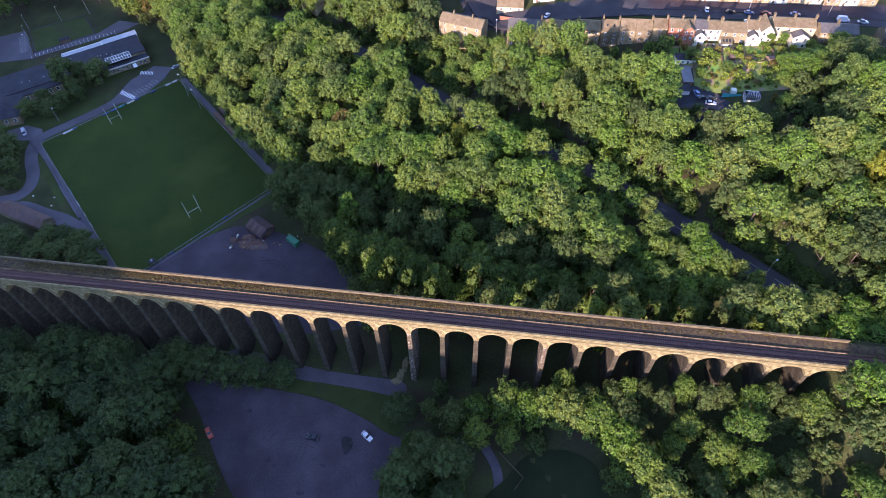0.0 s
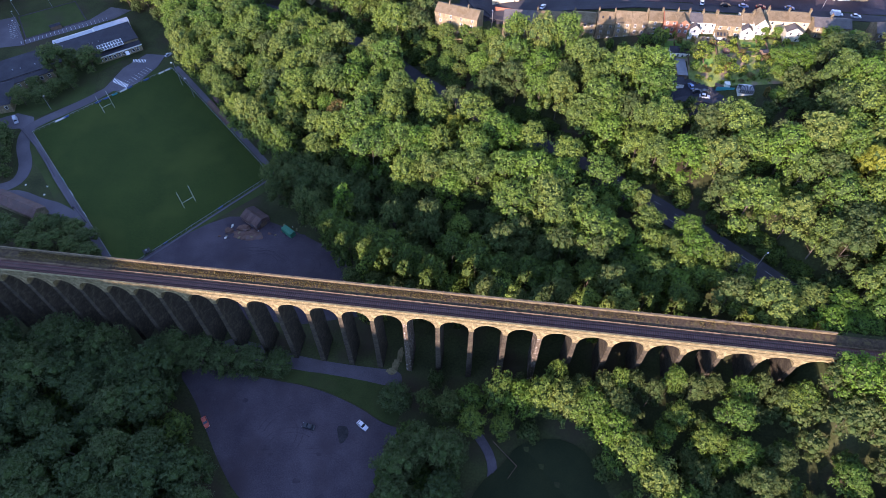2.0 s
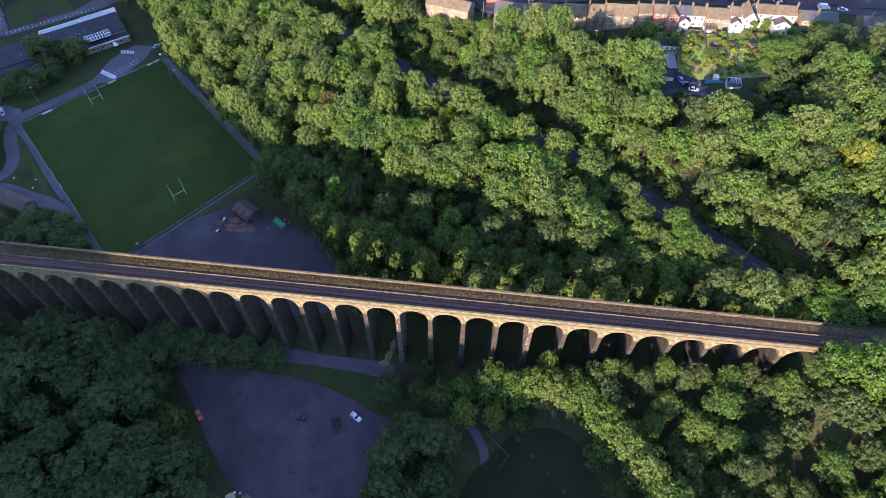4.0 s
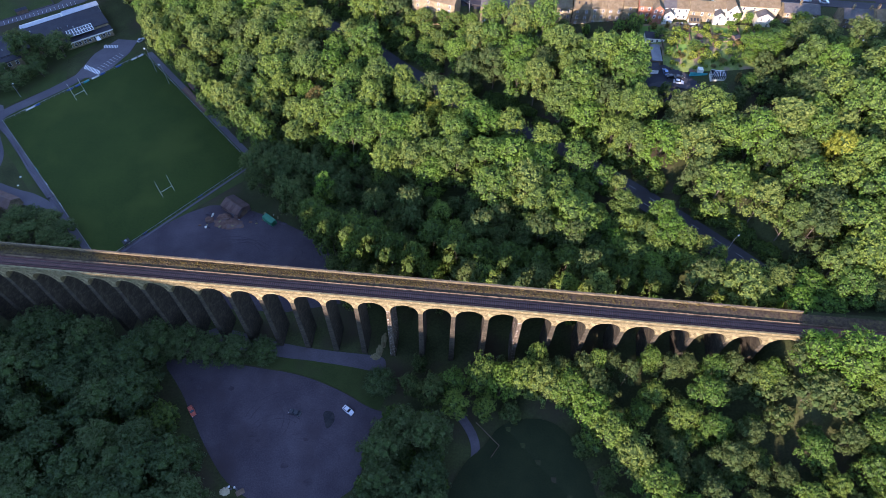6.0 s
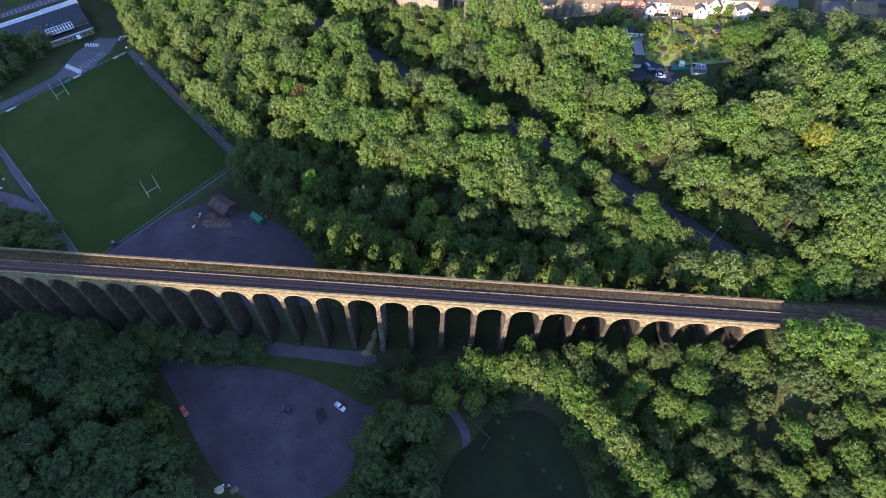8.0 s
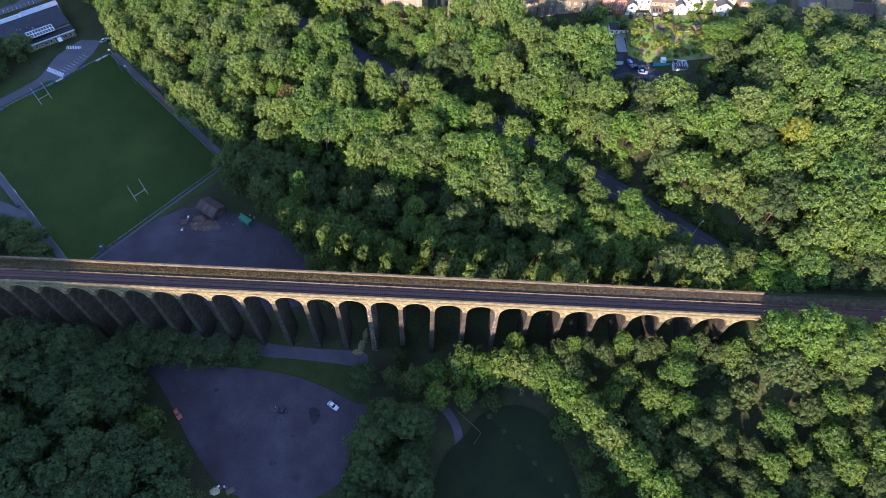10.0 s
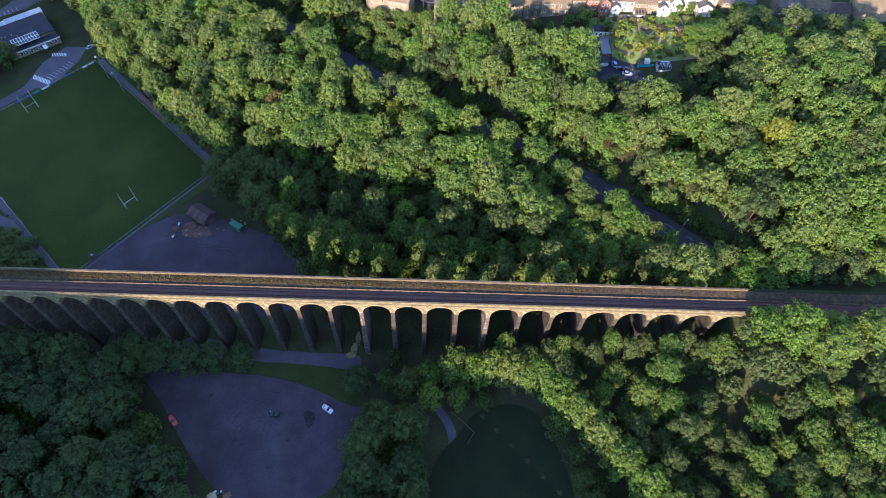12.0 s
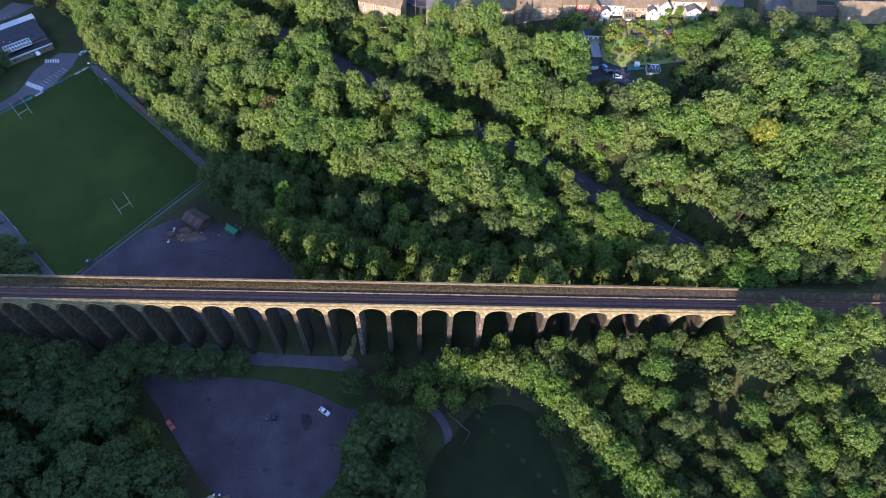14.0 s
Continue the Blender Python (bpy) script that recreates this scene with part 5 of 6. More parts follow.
# ---- vehicles ----
def car(label, x, y, turn, paint, van=False, z=None):
    c = thing("van" if van else "car", pose(x, y, (ground(x, y) if z is None else z) + 0.08, 0, 0, turn), label, "van" if van else "car", "parked cars")
    L, W, H = (2.6, 1.0, 2.0) if van else (2.1, 0.88, 0.85)
    bm = bmesh.new()
    rows = [(-L, 0.38, 0.72, 0.86), (-L * 0.93, 0.24, 0.86, 0.95), (-L * 0.5, 0.2, 0.92, 1.0), (L * 0.45, 0.2, 0.92, 1.0), (L * 0.92, 0.24, 0.74, 0.93), (L, 0.36, 0.6, 0.8)]
    prev = None
    for px, z0, z1, w in rows:
        if van:
            z1 += 0.1
        row = [bm.verts.new(v) for v in ((px, -W * w, z0), (px, W * w, z0), (px, W * w * 0.94, z1), (px, -W * w * 0.94, z1))]
        if prev:
            for i in range(4):
                bm.faces.new((prev[i], prev[(i + 1) % 4], row[(i + 1) % 4], row[i]))
        else:
            bm.faces.new(row[::-1])
        prev = row
    bm.faces.new(prev)
    bmesh.ops.recalc_face_normals(bm, faces=bm.faces[:])
    part("body", bm, paint, c)
    bm = bmesh.new()
    a, b, top = (-L * 0.97, L * 0.55, H) if van else (-L * 0.82, L * 0.42, 1.42)
    vs = [bm.verts.new(v) for v in ((a, -W * 0.86, 0.85), (b, -W * 0.86, 0.85), (b, W * 0.86, 0.85), (a, W * 0.86, 0.85))]
    a2, b2 = (a + 0.1, b - 0.45) if van else (a + 0.5, b - 0.75)
    vs += [bm.verts.new(v) for v in ((a2, -W * 0.72, top), (b2, -W * 0.72, top), (b2, W * 0.72, top), (a2, W * 0.72, top))]
    for f in ((4, 5, 6, 7), (0, 1, 5, 4), (1, 2, 6, 5), (2, 3, 7, 6), (3, 0, 4, 7)):
        bm.faces.new([vs[i] for i in f])
    part("cabin", bm, paint if van else "glass", c)
    part("roof", boxed(a2 - 0.02, b2 + 0.02, -W * 0.73, W * 0.73, top, top + 0.05), paint, c)
    if van:
        part("windscreen", boxed(b - 0.3, b + 0.02, -W * 0.75, W * 0.75, 1.0, 1.5), "glass", c)
    for px in (-L * 0.62, L * 0.62):
        for s in (-1, 1):
            w = part("wheel", tube(bmesh.new(), (px, s * W * 0.78, 0.3), (px, s * W * 1.0, 0.3), 0.32, 0.32, 10), "black", c)
            part("rim", tube(bmesh.new(), (px, s * W * 0.99, 0.3), (px, s * W * 1.015, 0.3), 0.18, 0.18, 8), "galv", w)
    for s in (-1, 1):
        part("headlight", boxed(L * 0.93, L * 1.0, s * 0.62 - 0.16, s * 0.62 + 0.16, 0.52, 0.66), "white", c)
    return c


PAINT = {n: plain("car_paint_" + n, c, 0.3, 0.1, 0.6) for n, c in (("white", (0.75, 0.76, 0.78)), ("orange", (0.5, 0.07, 0.02)), ("black", (0.02, 0.022, 0.026)), ("blue", (0.16, 0.24, 0.42)), ("silver", (0.45, 0.48, 0.52)), ("red", (0.35, 0.03, 0.03)))}
car("small white car parked on the gravel", -12.7, -22.0, -33, PAINT["white"])
car("orange-red car parked at the car park edge", -65.3, -27.4, -48, PAINT["orange"])
car("dark blue car parked in the back yard", 99.3, 119.6, 100, PAINT["blue"])
car("black car parked in the back yard", 104.3, 116.4, 15, PAINT["black"])
car("dark car standing on the gravel car park", -30.5, -24.5, 170, PAINT["black"])
car("white van parked in the street", 164.8, 167.0, -3, PAINT["white"], True)
for x, y, t, p, n in ((172.4, 165.6, -5, "silver", "silver"), (146.1, 170.8, -3, "blue", "pale blue"), (126.7, 171.6, -3, "blue", "light blue"), (134.0, 171.2, -3, "red", "dark red"), (119, 172.0, -3, "black", "black"), (109.0, 173.6, 80, "white", "white"),
                      (37.9, 175.2, 65, "white", "white"), (101.5, 116.9, 10, "black", "dark"), (104, 113.8, -10, "silver", "silver"), (55, 145, 80, "blue", "pale blue"), (-37.7, 196.4, -20, "white", "white"), (-32.1, 194.0, -20, "silver", "silver"), (-27, 191.6, -20, "orange", "orange")):
    car(n + " car parked by the houses", x, y, t, PAINT[p])
for x, y, t in ((188, 143, 60), (180, 138, 80), (210, 138, 20)):
    car("white car parked behind the houses", x, y, t, PAINT["white"])


# ---- poles and lamps ----
def lamp_post(label, x, y, high, arm=1.2, turn=0.0, heads=1):
    l = thing("street_lamp" if heads == 1 else "floodlight", pose(x, y, ground(x, y), 0, 0, turn), label, "lamp")
    part("pole", tube(bmesh.new(), (0, 0, -0.3), (0, 0, high), 0.13, 0.07), "galv", l)
    part("arm", tube(bmesh.new(), (0, 0, high), (arm, 0, high + 0.25), 0.05, 0.05, 6), "galv", l)
    for k in range(heads):
        part("lamp_head", boxed(arm - 0.1, arm + 0.6, -0.18 + 0.5 * k, 0.18 + 0.5 * k, high + 0.17, high + 0.35), "white", l)


lamp_post("grey steel street lamp beside the road", 115.3, 39.6, 8.0, 1.2, 40)
lamp_post("steel street lamp at the junction", 14.5, 166.5, 8.0, 0.8, 100)
lamp_post("steel street lamp on the street", 160, 171.5, 6.5, 0.8, -90)
lamp_post("steel street lamp on the street", 127.5, 175.2, 6.5, 0.8, -90)
for x, y, h in ((-145.9, 147.4, 14), (-135.7, 138.4, 12), (-105.6, 115.4, 11)):
    lamp_post("tall floodlight pole beside the pitch", x, y, h, 0.6, 225, 2)
lamp_post("grey pole with a lamp by the club drive", -204.7, 120.5, 8, 0.5, 0)
for x, y in ((-271, 201), (-264, 190), (-258, 181), (-243, 222), (-256, 212)):
    lamp_post("slim lamp column beside the bowling green", x, y, 9, 0.4, 0)


# ---- rugby pitch ----
def along(a, b, t, off=0.0):
    dx, dy = b[0] - a[0], b[1] - a[1]
    n = math.hypot(dx, dy)
    return (a[0] + dx * t - dy / n * off, a[1] + dy * t + dx / n * off)


def goal(x, y, turn):
    g = thing("goal_posts", pose(x, y, 0.05, 0, 0, turn), "white H-shaped rugby goal posts", "goal posts", "goal posts")
    for s in (-2.75, 2.75):
        part("post", tube(bmesh.new(), (s, 0, -0.2), (s, 0, 10.0), 0.09, 0.06), "render_white", g)
    part("crossbar", tube(bmesh.new(), (-2.75, 0, 3.0), (2.75, 0, 3.0), 0.07), "render_white", g)


goal(-108.9, 66.5, 51.6)
goal(-174.6, 123.3, 53.4)


def rail_fence(label, a, b, off, step=2.4, high=1.0, mat="galv", boards=()):
    f = thing("pitch_rail", pose(0, 0, 0), label, "fence", "pitch rails")
    n = int(math.hypot(b[0] - a[0], b[1] - a[1]) / step)
    post = None
    for k in range(n + 1):
        x, y = along(a, b, k / n, off)
        if post is None:
            post = part("post", boxed(-0.05, 0.05, -0.05, 0.05, -0.2, high), mat, f).data
            f.children[0].matrix_basis = pose(x, y, 0)
        else:
            linked("post", post, f, (x, y, 0))
    p, q = along(a, b, 0, off), along(a, b, 1, off)
    part("rail", tube(bmesh.new(), (*p, high), (*q, high), 0.07, 0.07, 6), mat, f)
    turn = math.degrees(math.atan2(b[1] - a[1], b[0] - a[0]))
    for t, w, m in boards:
        x, y = along(a, b, t, off - 0.2)
        o = part("board", boxed(0, w, -0.04, 0.04, 0.1, 0.95), m, f)
        o.matrix_basis = pose(x, y, 0, 0, 0, turn)


BLUE = plain("blue_board", (0.06, 0.12, 0.3), 0.5)
rail_fence("white-painted steel rail with advertising boards by the pitch", PITCH_B, PITCH_C, 0.2, boards=((0.14, 5, "white"), (0.2, 2.4, BLUE), (0.42, 3, BLUE), (0.48, 3, BLUE), (0.54, 3, "teal"), (0.6, 4, "white"), (0.66, 2.5, BLUE), (0.78, 3, BLUE), (0.9, 3, "white"), (0.95, 3, "white")))
rail_fence("galvanised steel rail by the pitch", PITCH_A, PITCH_B, 0.6, boards=((0.35, 3, "white"), (0.42, 3, "render_cream"), (0.5, 3, "white"), (0.6, 3, "teal")))
rail_fence("galvanised steel rail by the pitch", PITCH_D, PITCH_A, 0.3, boards=((0.35, 2.5, BLUE), (0.72, 2.0, BLUE)))
rail_fence("galvanised steel rail by the pitch", PITCH_C, PITCH_D, 0.3)
for (a, b, off, w, lab) in ((PITCH_A, PITCH_B, 2.0, 2.4, "pale concrete path along the pitch"), (PITCH_C, PITCH_D, 2.6, 2.8, "pale concrete path along the pitch"), (PITCH_D, PITCH_A, 1.4, 0.9, "narrow worn path by the pitch rail")):
    q = [along(a, b, 0, off - w / 2), along(a, b, 1, off - w / 2), along(a, b, 1, off + w / 2), along(a, b, 0, off + w / 2)]
    sheet("path", q, "drive", lab, "path", high=0.11)
DRIVE = [(-210, 62.5), (-201, 64.4), (-194.5, 67), (-192, 71.5), (-193, 77), (-196, 83), (-202.5, 91), (-207, 99.5), (-208, 105.5), (-204.5, 111), (-196, 121), (-190.5, 127.5), (-184, 137), (-176, 152), (-170, 164)]
ribbon("club_drive", DRIVE, 5.8, "drive", "grey tarmac drive to the club house", "drive", 0.13, 1.5)
sheet("drive_spur", [(-227, 110), (-219.7, 115.4), (-210, 113.5), (-205, 106), (-218, 103.5)], "drive", "tarmac spur with room to park a van", "drive", high=0.12)
sheet("apron", rounded([(-196, 64), (-188, 66), (-174.4, 61.8), (-166.6, 60.7), (-155.7, 56), (-146, 49), (-136, 39), (-137.5, 37), (-149, 49), (-157.6, 51.8), (-173.5, 55), (-185, 60.6), (-198, 61)], 2), "drive", "pale tarmac apron beside the low barn", "drive", high=0.1)
barn2 = thing("long_barn", pose(-195, 56.2, 0, 0, 0, -17), "long low barn with old brown tiled roof", "building")
part("wall", gable_mesh(26, 6.5, -0.2, 3.4, 5.4), "darkstone", barn2)
part("roof", roof_mesh(26, 6.5, 3.4, 5.4, 0.3), "brownroof", barn2)
bm = bmesh.new()
for (x0, y0), (x1, y1) in (((-211.3, 104.5), (-193.7, 91.0)), ((-193.7, 91.0), (-174.8, 72.6)), ((-174.8, 72.6), (-149.3, 51.5))):
    n = int(math.hypot(x1 - x0, y1 - y0) / 0.8)
    for k in range(n):
        o = Vector((x0 + (x1 - x0) * (k + 0.5) / n, y0 + (y1 - y0) * (k + 0.5) / n, 0))
        box(bm, o.x - 0.36, o.x + 0.36, o.y - 0.36, o.y + 0.36, -0.1, 0.5 + 0.06 * (k % 3))
tagged(part("kerb_wall", bm, "drive"), "low pale concrete wall beside the pitch path", "wall", kind="structure")
steps = thing("terrace_steps", pose(-176.5, 76.0, 0.1, 0, 0, -42), "short concrete terrace of steps beside the pitch", "terrace")
for k in range(3):
    part("step", boxed(0, 25, -0.95 * k, -0.95 * k + 0.9, 0, 0.2 + 0.25 * k), "drive", steps)
for k, (x, y) in enumerate(((-177.4, 69.1), (-175.9, 64.1), (-187.6, 68.9))):
    stone = thing("marker_stone", pose(x, y, 0.05, 0, 0, 37 * k), "white painted marker stone on the grass", "stone", "marker stones")
    part("stone", boxed(-0.4, 0.4, -0.28, 0.28, -0.05, 0.35, top=0.7), "render_white", stone)
sheet("club_car_park", [(-186, 137), (-177, 139), (-170.5, 146), (-166, 161), (-166, 172), (-177, 172), (-184, 158)], "drive", "tarmac parking area by the club house", "car park", high=0.14)
sheet("club_car_park", [(-250, 173), (-212, 204), (-206, 214), (-220, 216), (-226, 201), (-253, 176.5)], "drive", "tarmac parking strip behind the club house", "car park", high=0.07)
sheet("club_car_park", [(-250, 172), (-253.5, 176.5), (-272, 199), (-286, 190), (-268, 166)], "drive", "tarmac parking area beside the bowling green", "car park", high=0.075)
sheet("club_lawn", [(-250, 118), (-214, 106), (-208, 114), (-188, 134), (-196, 152), (-184, 172), (-190, 176), (-240, 140)], "grass", "rough lawn before the club house", "grass", high=0.045)
lines = thing("parking_bay_lines", pose(0, 0, 0.155), "white painted parking bay lines", "road marking", kind="structure")
for k in range(10):
    x, y = -179.5 + 0.9 * k, 144.0 + 1.75 * k
    o = part("line", boxed(0, 4.2, -0.06, 0.06, 0, 0.004), "white", lines)
    o.matrix_basis = pose(x, y, 0, 0, 0, -28)
for k in range(12):
    o = part("line", boxed(-0.22, 0.22, -1.6, 1.6, 0, 0.006), "white", lines)
    o.matrix_basis = pose(-184.0 + 0.85 * k, 147.0 - 0.36 * k, 0, 0, 0, 10)
for k in range(9):
    o = part("line", boxed(-0.2, 0.2, -1.4, 1.4, 0, 0.006), "white", lines)
    o.matrix_basis = pose(-181.5 + 0.85 * k, 165.0 + 0.05 * k, 0, 0, 0, 15)
for k in range(22):
    o = part("line", boxed(0, 3.6, -0.06, 0.06, 0, 0.004), "white", lines)
    o.matrix_basis = pose(-252 + 1.75 * k, 173 + 1.4 * k - 0.5, -0.07, 0, 0, 128)
for k in range(9):
    o = part("line", boxed(0, 4.0, -0.06, 0.06, 0, 0.004), "white", lines)
    o.matrix_basis = pose(-258 - 1.3 * k, 179 + 1.75 * k, -0.07, 0, 0, 218)

stand = thing("terrace_steps", pose(-127.5, 134.5, 0.1, 0, 0, -43.4), "low stepped viewing terrace with benches", "terrace")
for k in range(3):
    part("step", boxed(0, 26, 0.9 * k, 0.9 * k + 0.86, 0, 0.35 + 0.3 * k), "timber" if k % 2 else "sleeper", stand)
hut = thing("dugout", pose(-124.5, 137.0, 0.0, 0, 0, -43.4), "small grey-roofed pitchside hut", "hut")
part("wall", boxed(0, 5, 0, 3, 0, 2.2), "rust", hut)
part("roof", boxed(-0.2, 5.2, -0.3, 3.2, 2.2, 2.35), "sleeper", hut)
kiosk = thing("camera_platform", pose(-115.2, 38.2, 0, 0, 0, 45), "small black scaffold platform at the pitch corner", "platform")
part("deck", boxed(-1.4, 1.4, -1.2, 1.2, 2.0, 2.2), "black", kiosk)
for sx in (-1.3, 1.3):
    for sy in (-1.1, 1.1):
        part("leg", tube(bmesh.new(), (sx, sy, -0.1), (sx, sy, 3.0), 0.06), "black", kiosk)
part("box", boxed(-0.4, 0.4, -0.4, 0.4, 2.2, 2.9), "galv", kiosk)


# ---- club house and bowling green ----
ANG = 41.5
club = thing("club_house", pose(-180.5, 175.5, 0, 0, 0, ANG), "long low club house with flat dark felt roof", "building")
part("wall", boxed(-84, 0, 5, 24, -0.2, 5.0), "housestone", club)
part("roof", boxed(-84.4, 0.4, 4.6, 24.4, 5.0, 5.35), "felt", club)
part("left_wing", boxed(-84, -46, 0, 4.58, -0.2, 4.6), "housestone", club)
part("left_roof", boxed(-84.3, -45.7, -0.4, 4.59, 4.6, 4.9), "felt", club)
for k in range(10):
    window(club, -82 + 3.7 * k, 0.0, 3.0, 1.3)
part("rear_wing", boxed(-40, 1, 24.41, 29, -0.2, 5.2), "render_white", club)
part("rear_roof", boxed(-18, 1.3, 24.42, 29.3, 5.2, 5.5), "palefelt", club, "pale grey flat roof")
part("rear_roof", boxed(-40.3, -19, 24.42, 27.6, 5.2, 5.45), "palefelt", club, "pale grey flat roof")
part("front_wing", boxed(-24, 0, 0, 4.58, -0.2, 3.6), "housestone", club)
part("front_roof", boxed(-24.3, 0.3, -0.4, 4.59, 3.6, 3.85), "felt", club)
part("fascia", boxed(-24.4, 0.4, -0.55, -0.4, 3.4, 3.95), "white", club, "white fascia board")
part("porch", boxed(-9.5, -7.5, -4.5, -0.6, 2.6, 2.8), "white", club)
for k in range(9):
    window(club, -22.4 + 2.5 * k, 0.0, 1.9, 1.2)
light = part("glass_roof", boxed(-21, -8, 2.0, 8.5, 5.4, 5.6), "glass", club)
for k in range(10):
    part("glazing_bar", boxed(-21 + 1.44 * k - 0.12, -21 + 1.44 * k + 0.12, 1.9, 8.6, 5.6, 5.72), "white", light)
for y in (1.9, 5.2, 8.5):
    part("glazing_bar", boxed(-21.1, -7.9, y - 0.1, y + 0.1, 5.6, 5.74), "white", light)
rng = random.Random(9)
for k in range(14):
    x, y = rng.uniform(-70, -4), rng.uniform(8, 20)
    part("roof_vent", tube(bmesh.new(), (x, y, 5.3), (x, y, 5.3 + rng.uniform(0.4, 0.9)), 0.25, 0.3), "galv", club)
annexe = thing("club_annexe", pose(-233.5, 111.2, 0, 0, 0, 25), "stone house with hipped dark slate roof by the club", "building")
part("wall", boxed(-9, 12.6, 0, 20, -0.2, 4.8), "housestone", annexe)
part("roof", boxed(-9.4, 13.0, -0.4, 20.4, 4.8, 8.2, top=0.35), "felt", annexe)
for k in range(5):
    window(annexe, -6.5 + 4.2 * k, 0.0, 2.9, 1.2)

GREEN = [(-270, 199), (-245, 219.5), (-227.5, 200.5), (-252.5, 177.5)]
sheet("bowling_green", GREEN, "grass", "square mown bowling green", "lawn", high=0.1)
for a, b in zip(GREEN, GREEN[1:] + GREEN[:1]):
    q = [along(a, b, 0, -0.4), along(a, b, 1, -0.4), along(a, b, 1, 0.2), along(a, b, 0, 0.2)]
    sheet("edging", q, "gravel", "pale concrete edging of the bowling green", "edging", high=0.25)
shed("dark timber shelter by the bowling green", -242, 187, 6, 3, 2.2, "timber", "felt", ANG, "shelter")
car("grey van beside the club drive", -217.0, 109.5, -50, PAINT["silver"], True)
car("pale car by the pitch gate", -164, 172, 60, PAINT["silver"])


# ---- yard behind the arches ----
barn = thing("storage_shed", pose(-83.0, 60.6, 0, 0, 0, -30), "rusty gabled metal storage shed", "shed")
part("wall", gable_mesh(10, 7, 0, 2.8, 4.4), "rust", barn)
part("roof", roof_mesh(10, 7, 2.8, 4.4, 0.25, 0.1), "brownroof", barn)
part("door", boxed(10.01, 10.08, 2.0, 5.0, 0, 2.5), "timber", barn)
for k in range(6):
    rib = part("roof_sheet", boxed(0, 1.6, 0, 3.85, 0, 0.05), "rust" if k % 2 else "brownroof", barn)
    rib.matrix_basis = pose(0.1 + 1.66 * k, -0.25, 2.8 + 0.04, math.degrees(math.atan(1.6 / 3.5)), 0, 0)
bin_ = thing("container", pose(-64.2, 56.5, 0, 0, 0, -33), "green steel skip container", "container")
part("body", boxed(0, 6, 0, 2.6, 0, 2.3, top=0.97), "greenpaint", bin_)
part("lid", boxed(0.1, 5.9, 0.1, 2.5, 2.3, 2.42), "greenpaint", bin_)


def heap(label, x, y, rx, ry, high, mat, seed):
    rng = random.Random(seed)
    bm = bmesh.new()
    bmesh.ops.create_icosphere(bm, subdivisions=3, radius=1)
    for v in bm.verts:
        n = noise.noise(v.co * 2.2 + Vector((seed, 0, 0))) + 0.5 * noise.noise(v.co * 6 + Vector((0, seed, 0)))
        v.co = Vector((v.co.x * rx * (1 + 0.3 * n), v.co.y * ry * (1 + 0.3 * n), max(-0.1, v.co.z * high * (1 + 0.5 * n))))
    o = tagged(part("spoil_mound", bm, mat), label, "mound")
    o.matrix_basis = pose(x, y, 0.04)


heap("heap of reddish soil in the yard", -80.5, 56.0, 3.0, 1.9, 1.5, "earth", 1)
heap("spread of reddish soil in the yard", -78.0, 53.0, 6.5, 3.0, 0.4, "earth", 13)
rng = random.Random(21)
for k in range(34):
    x, y = (rng.uniform(-90, -72), rng.uniform(50, 59)) if k < 20 else (rng.uniform(-70, -56), rng.uniform(52, 60))
    s = rng.uniform(0.25, 0.8)
    o = thing("rubble_block", pose(x, y, 0.05, 0, 0, rng.uniform(0, 180)), "broken pale rubble block on the yard", "rubble", "rubble in the yard")
    part("block", boxed(-s, s, -0.6 * s, 0.6 * s, -0.05, 0.5 * s, top=0.75), ("gravel", "render_white", "coping", "earth")[k % 4], o)
heap("heap of brown soil in the yard", -86.5, 54.0, 2.0, 1.5, 1.2, "earth", 2)
heap("heap of pale rubble in the yard", -88, 57.5, 1.6, 1.0, 0.7, "gravel", 3)
heap("pale rubble spilled beside a pier", -4.6, 5.5, 1.0, 3.0, 0.5, "coping", 4)
heap("pale rubble spilled beside a pier", -5.6, 1.2, 1.2, 2.6, 0.35, "coping", 9)
heap("pale rubble spilled beside a pier", -6.6, -1.2, 1.8, 1.3, 0.25, "coping", 11)
heap("small heap of rubble by the yard edge", -55, 55.5, 1.4, 0.6, 0.4, "gravel", 5)
heap("small pale heap beside the container", -67.5, 55.5, 0.9, 0.7, 0.4, "gravel", 6)
heap("tipped rubbish at the car park edge", -46.5, -51.5, 1.6, 1.2, 0.6, "render_cream", 7)
board = thing("dumped_board", pose(-41.5, -51.3, 0.35, 12, 0, 35), "tan plywood board dumped at the car park edge", "board")
part("sheet", boxed(-1.3, 1.3, -0.8, 0.8, -0.04, 0.04), "timber", board)
for k in range(5):
    bag = thing("rubbish_bag", pose(-46.5 + 0.9 * k, -50.5 + 0.5 * (k % 2), 0.05, 0, 0, 40 * k), "pale rubbish bag dumped at the car park edge", "rubbish", "dumped rubbish")
    part("bag", boxed(-0.35, 0.35, -0.3, 0.3, -0.05, 0.45, top=0.6), "white" if k % 2 else "drive", bag)
ribbon("footpath", [(22, -16), (28.5, -23.5), (33, -28), (31.5, -34), (28, -60)], 3.0, "lane_gravel", "pale gravel footpath through the trees", "path", 0.16)
rail2 = thing("path_fence", pose(0, 0, 0), "low timber rail fence beside the path", "fence")
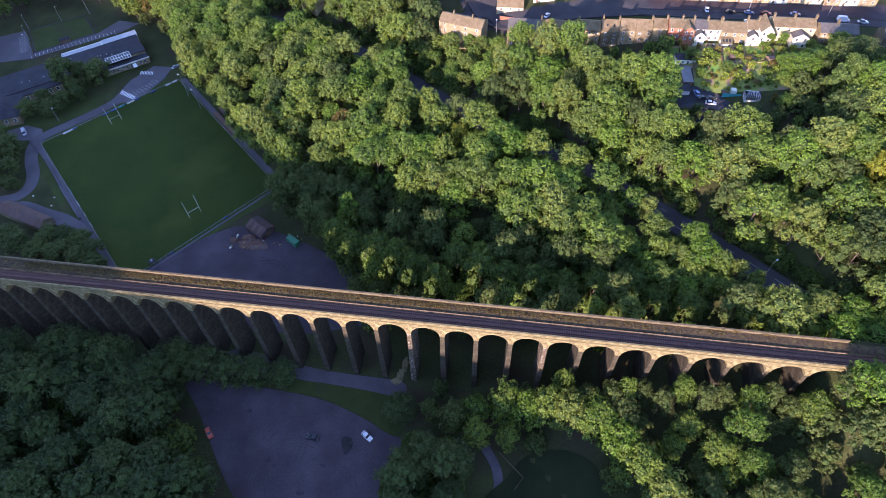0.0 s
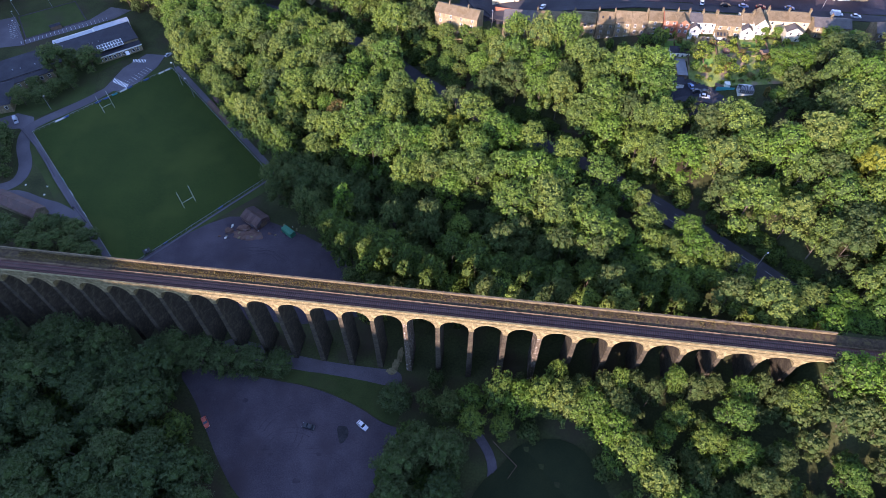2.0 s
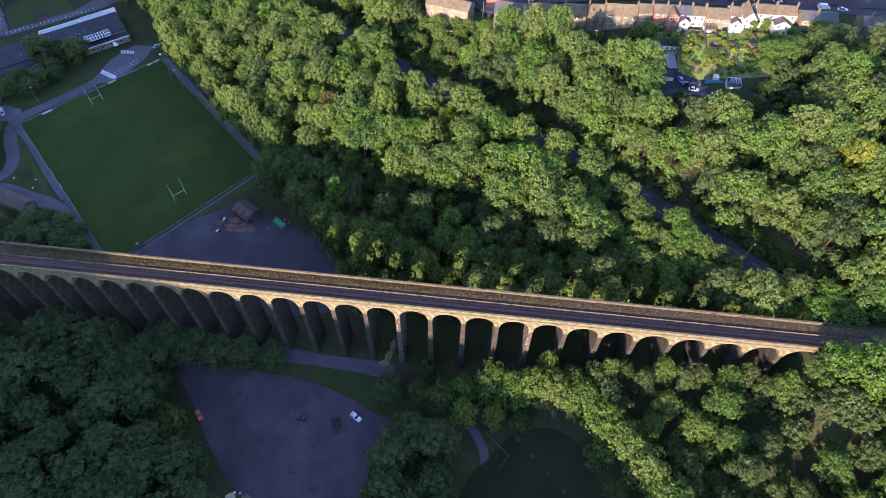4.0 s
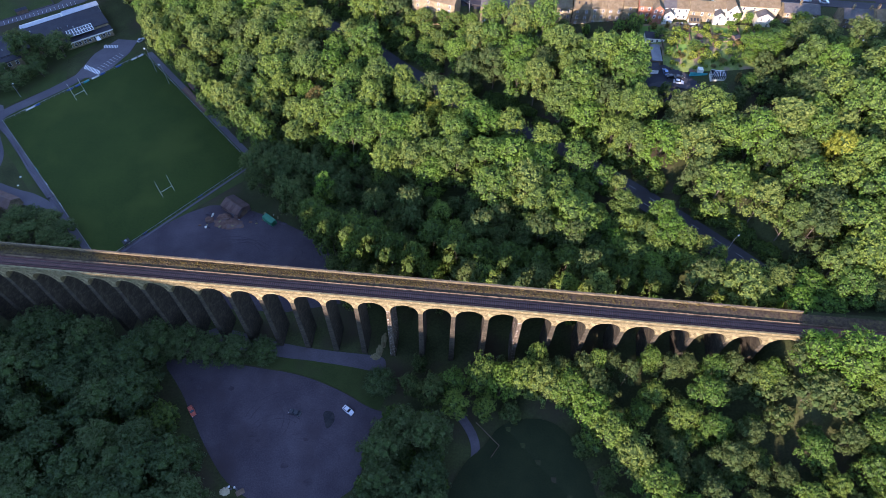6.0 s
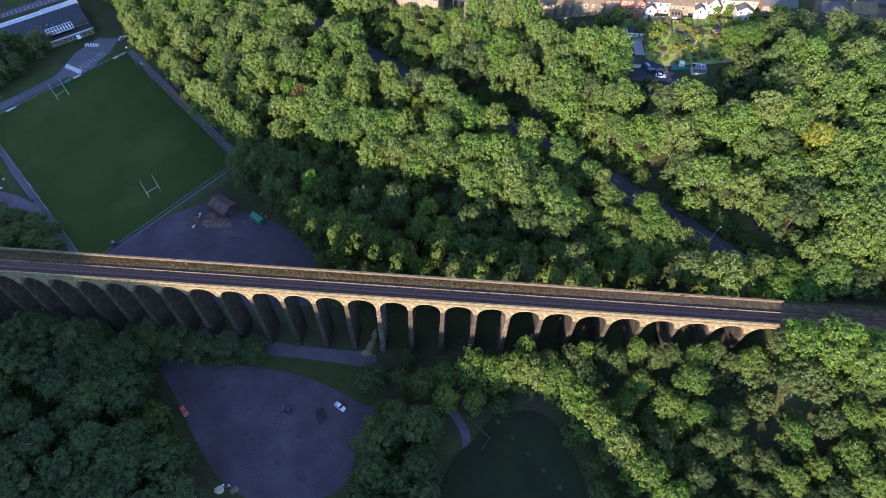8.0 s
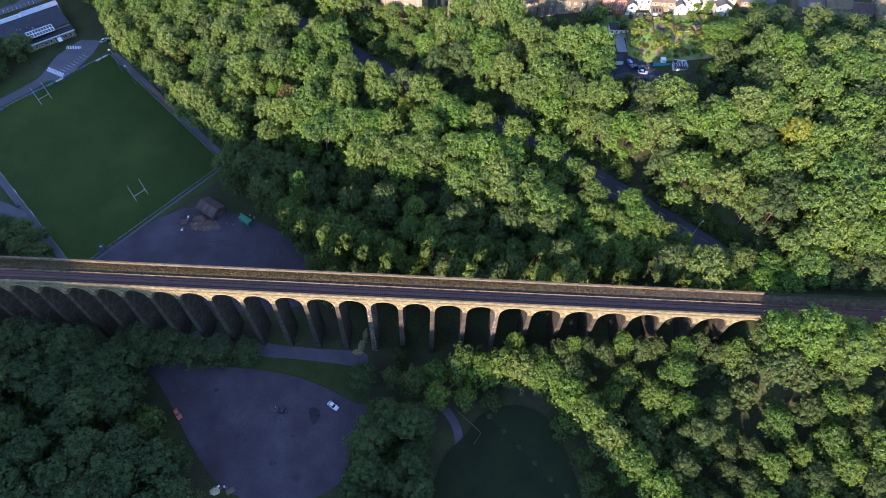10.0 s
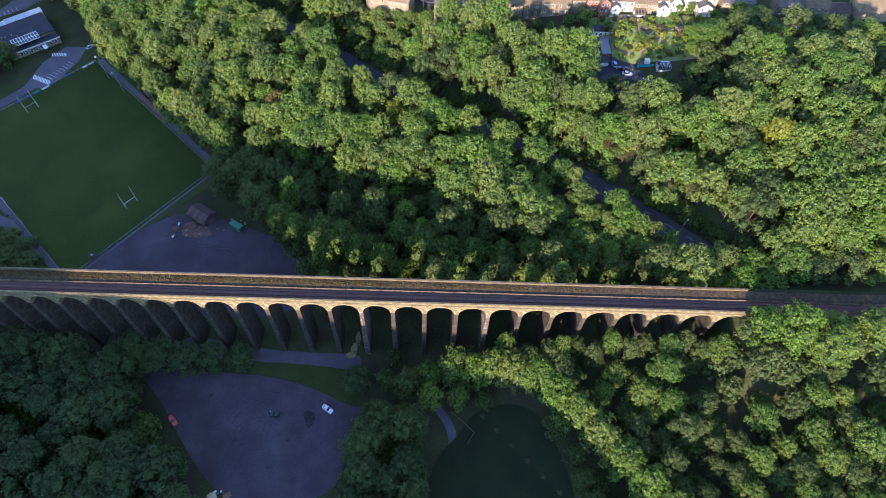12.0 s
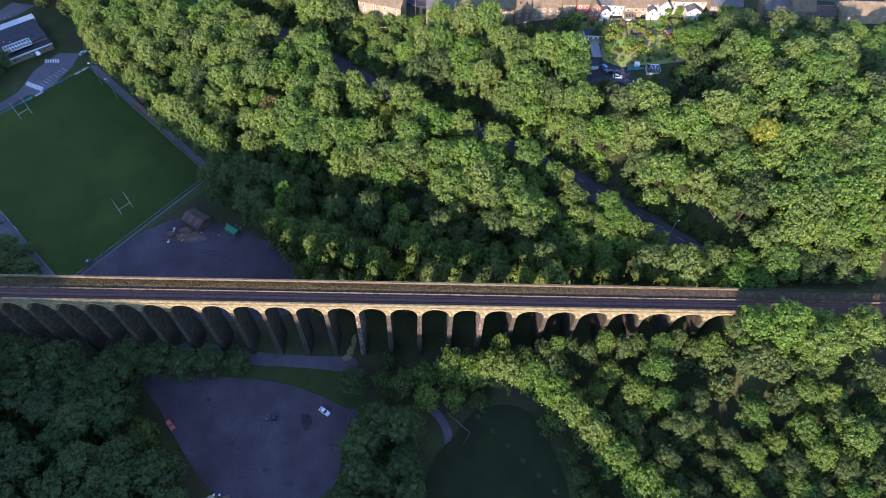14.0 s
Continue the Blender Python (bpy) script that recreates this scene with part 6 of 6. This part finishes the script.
for (x0, y0), (x1, y1) in (((31, -22), (39, -29)), ((39, -29), (36.5, -33))):
    for t in (0, 0.33, 0.66, 1):
        x, y = x0 + (x1 - x0) * t, y0 + (y1 - y0) * t
        part("post", boxed(x - 0.07, x + 0.07, y - 0.07, y + 0.07, ground(x, y) - 0.2, ground(x, y) + 1.1), "timber", rail2)
    for h in (0.5, 1.0):
        part("rail", tube(bmesh.new(), (x0, y0, ground(x0, y0) + h), (x1, y1, ground(x1, y1) + h), 0.07, 0.07, 6), "timber", rail2)


def tyre_tracks(name, label, spots, high):
    bm = bmesh.new()
    for x, y, r, a0, a1 in spots:
        for off in (-0.8, 0.8):
            prev = None
            for k in range(25):
                a = radians(a0 + (a1 - a0) * k / 24)
                q = [bm.verts.new((x + (r + off + d) * math.cos(a) * 1.25, y + (r + off + d) * math.sin(a), high)) for d in (-0.11 - 0.05 * math.sin(k * 1.7 + r), 0.11 + 0.05 * math.sin(k * 2.3 + r))]
                if prev:
                    bm.faces.new((prev[0], prev[1], q[1], q[0]))
                prev = q
    bmesh.ops.recalc_face_normals(bm, faces=bm.faces[:])
    return tagged(part(name, bm, "rut"), label, "tyre tracks", kind="structure")


tyre_tracks("tyre_tracks", "dark curved tyre tracks in the yard gravel", ((-68, 38, 7, 20, 170), (-66, 36, 9, 30, 150), (-52, 40, 6, -60, 60), (-72, 34, 12, 40, 120)), 0.068)
tyre_tracks("tyre_tracks", "faint curved tyre tracks across the car park", ((-34, -34, 8, 60, 200), (-30, -30, 13, 80, 170), (-44, -28, 9, -30, 70), (-25, -42, 10, 20, 110)), 0.068)

# ---- weeds on the old track bed ----
def weeds():
    rng = np.random.default_rng(4)
    pos, size = [], []
    for _ in range(16000):
        x = rng.uniform(-130, 126)
        n = 0.5 * noise.noise((x * 0.11, 3.7, 0.0)) + 0.35 * noise.noise((x * 0.6, 1.2, 0)) + 0.15 - max(0, x - 20) * 0.01
        if n < rng.uniform(-0.55, 0.75):
            continue
        y = rng.normal(7.3, 0.75)
        if (5.6 if x < -20 else 6.1) < y < 8.4:
            pos.append((x, y, 38.35 + rng.uniform(0, 0.25)))
    for x in rng.uniform(-125, 124, 60):
        pos += [(x + rng.normal() * 0.25, 0.75 + abs(rng.normal() * 0.15), 38.1 + 0.2 * rng.random()) for _ in range(4)]
    for x in (92, 96, 105):
        pos += [(x + rng.normal() * 0.8, 8.5 + rng.normal() * 0.3, 38.6 + 0.9 * rng.random()) for _ in range(60)]
    pos = np.array(pos)
    n = len(pos)
    a = rng.normal(size=(n * 3, 3))
    a /= np.linalg.norm(a, axis=1)[:, None]
    b = np.cross(a, rng.normal(size=(n * 3, 3)))
    b /= np.linalg.norm(b, axis=1)[:, None]
    s = rng.uniform(0.07, 0.24, n * 3)[:, None]
    c = np.repeat(pos, 3, 0) + rng.normal(size=(n * 3, 3)) * 0.12
    quad = np.stack([c - a * s, c - b * s * 0.5, c + a * s, c + b * s * 0.5], 1).reshape(-1, 3)
    me = bpy.data.meshes.new("weeds")
    me.from_pydata(quad.tolist(), [], [(4 * k, 4 * k + 1, 4 * k + 2, 4 * k + 3) for k in range(n * 3)])
    me.materials.append(M["weed"])
    tagged(new("weeds", me), "yellow-green weeds growing along the old track bed", "weeds", kind="stuff")


weeds()
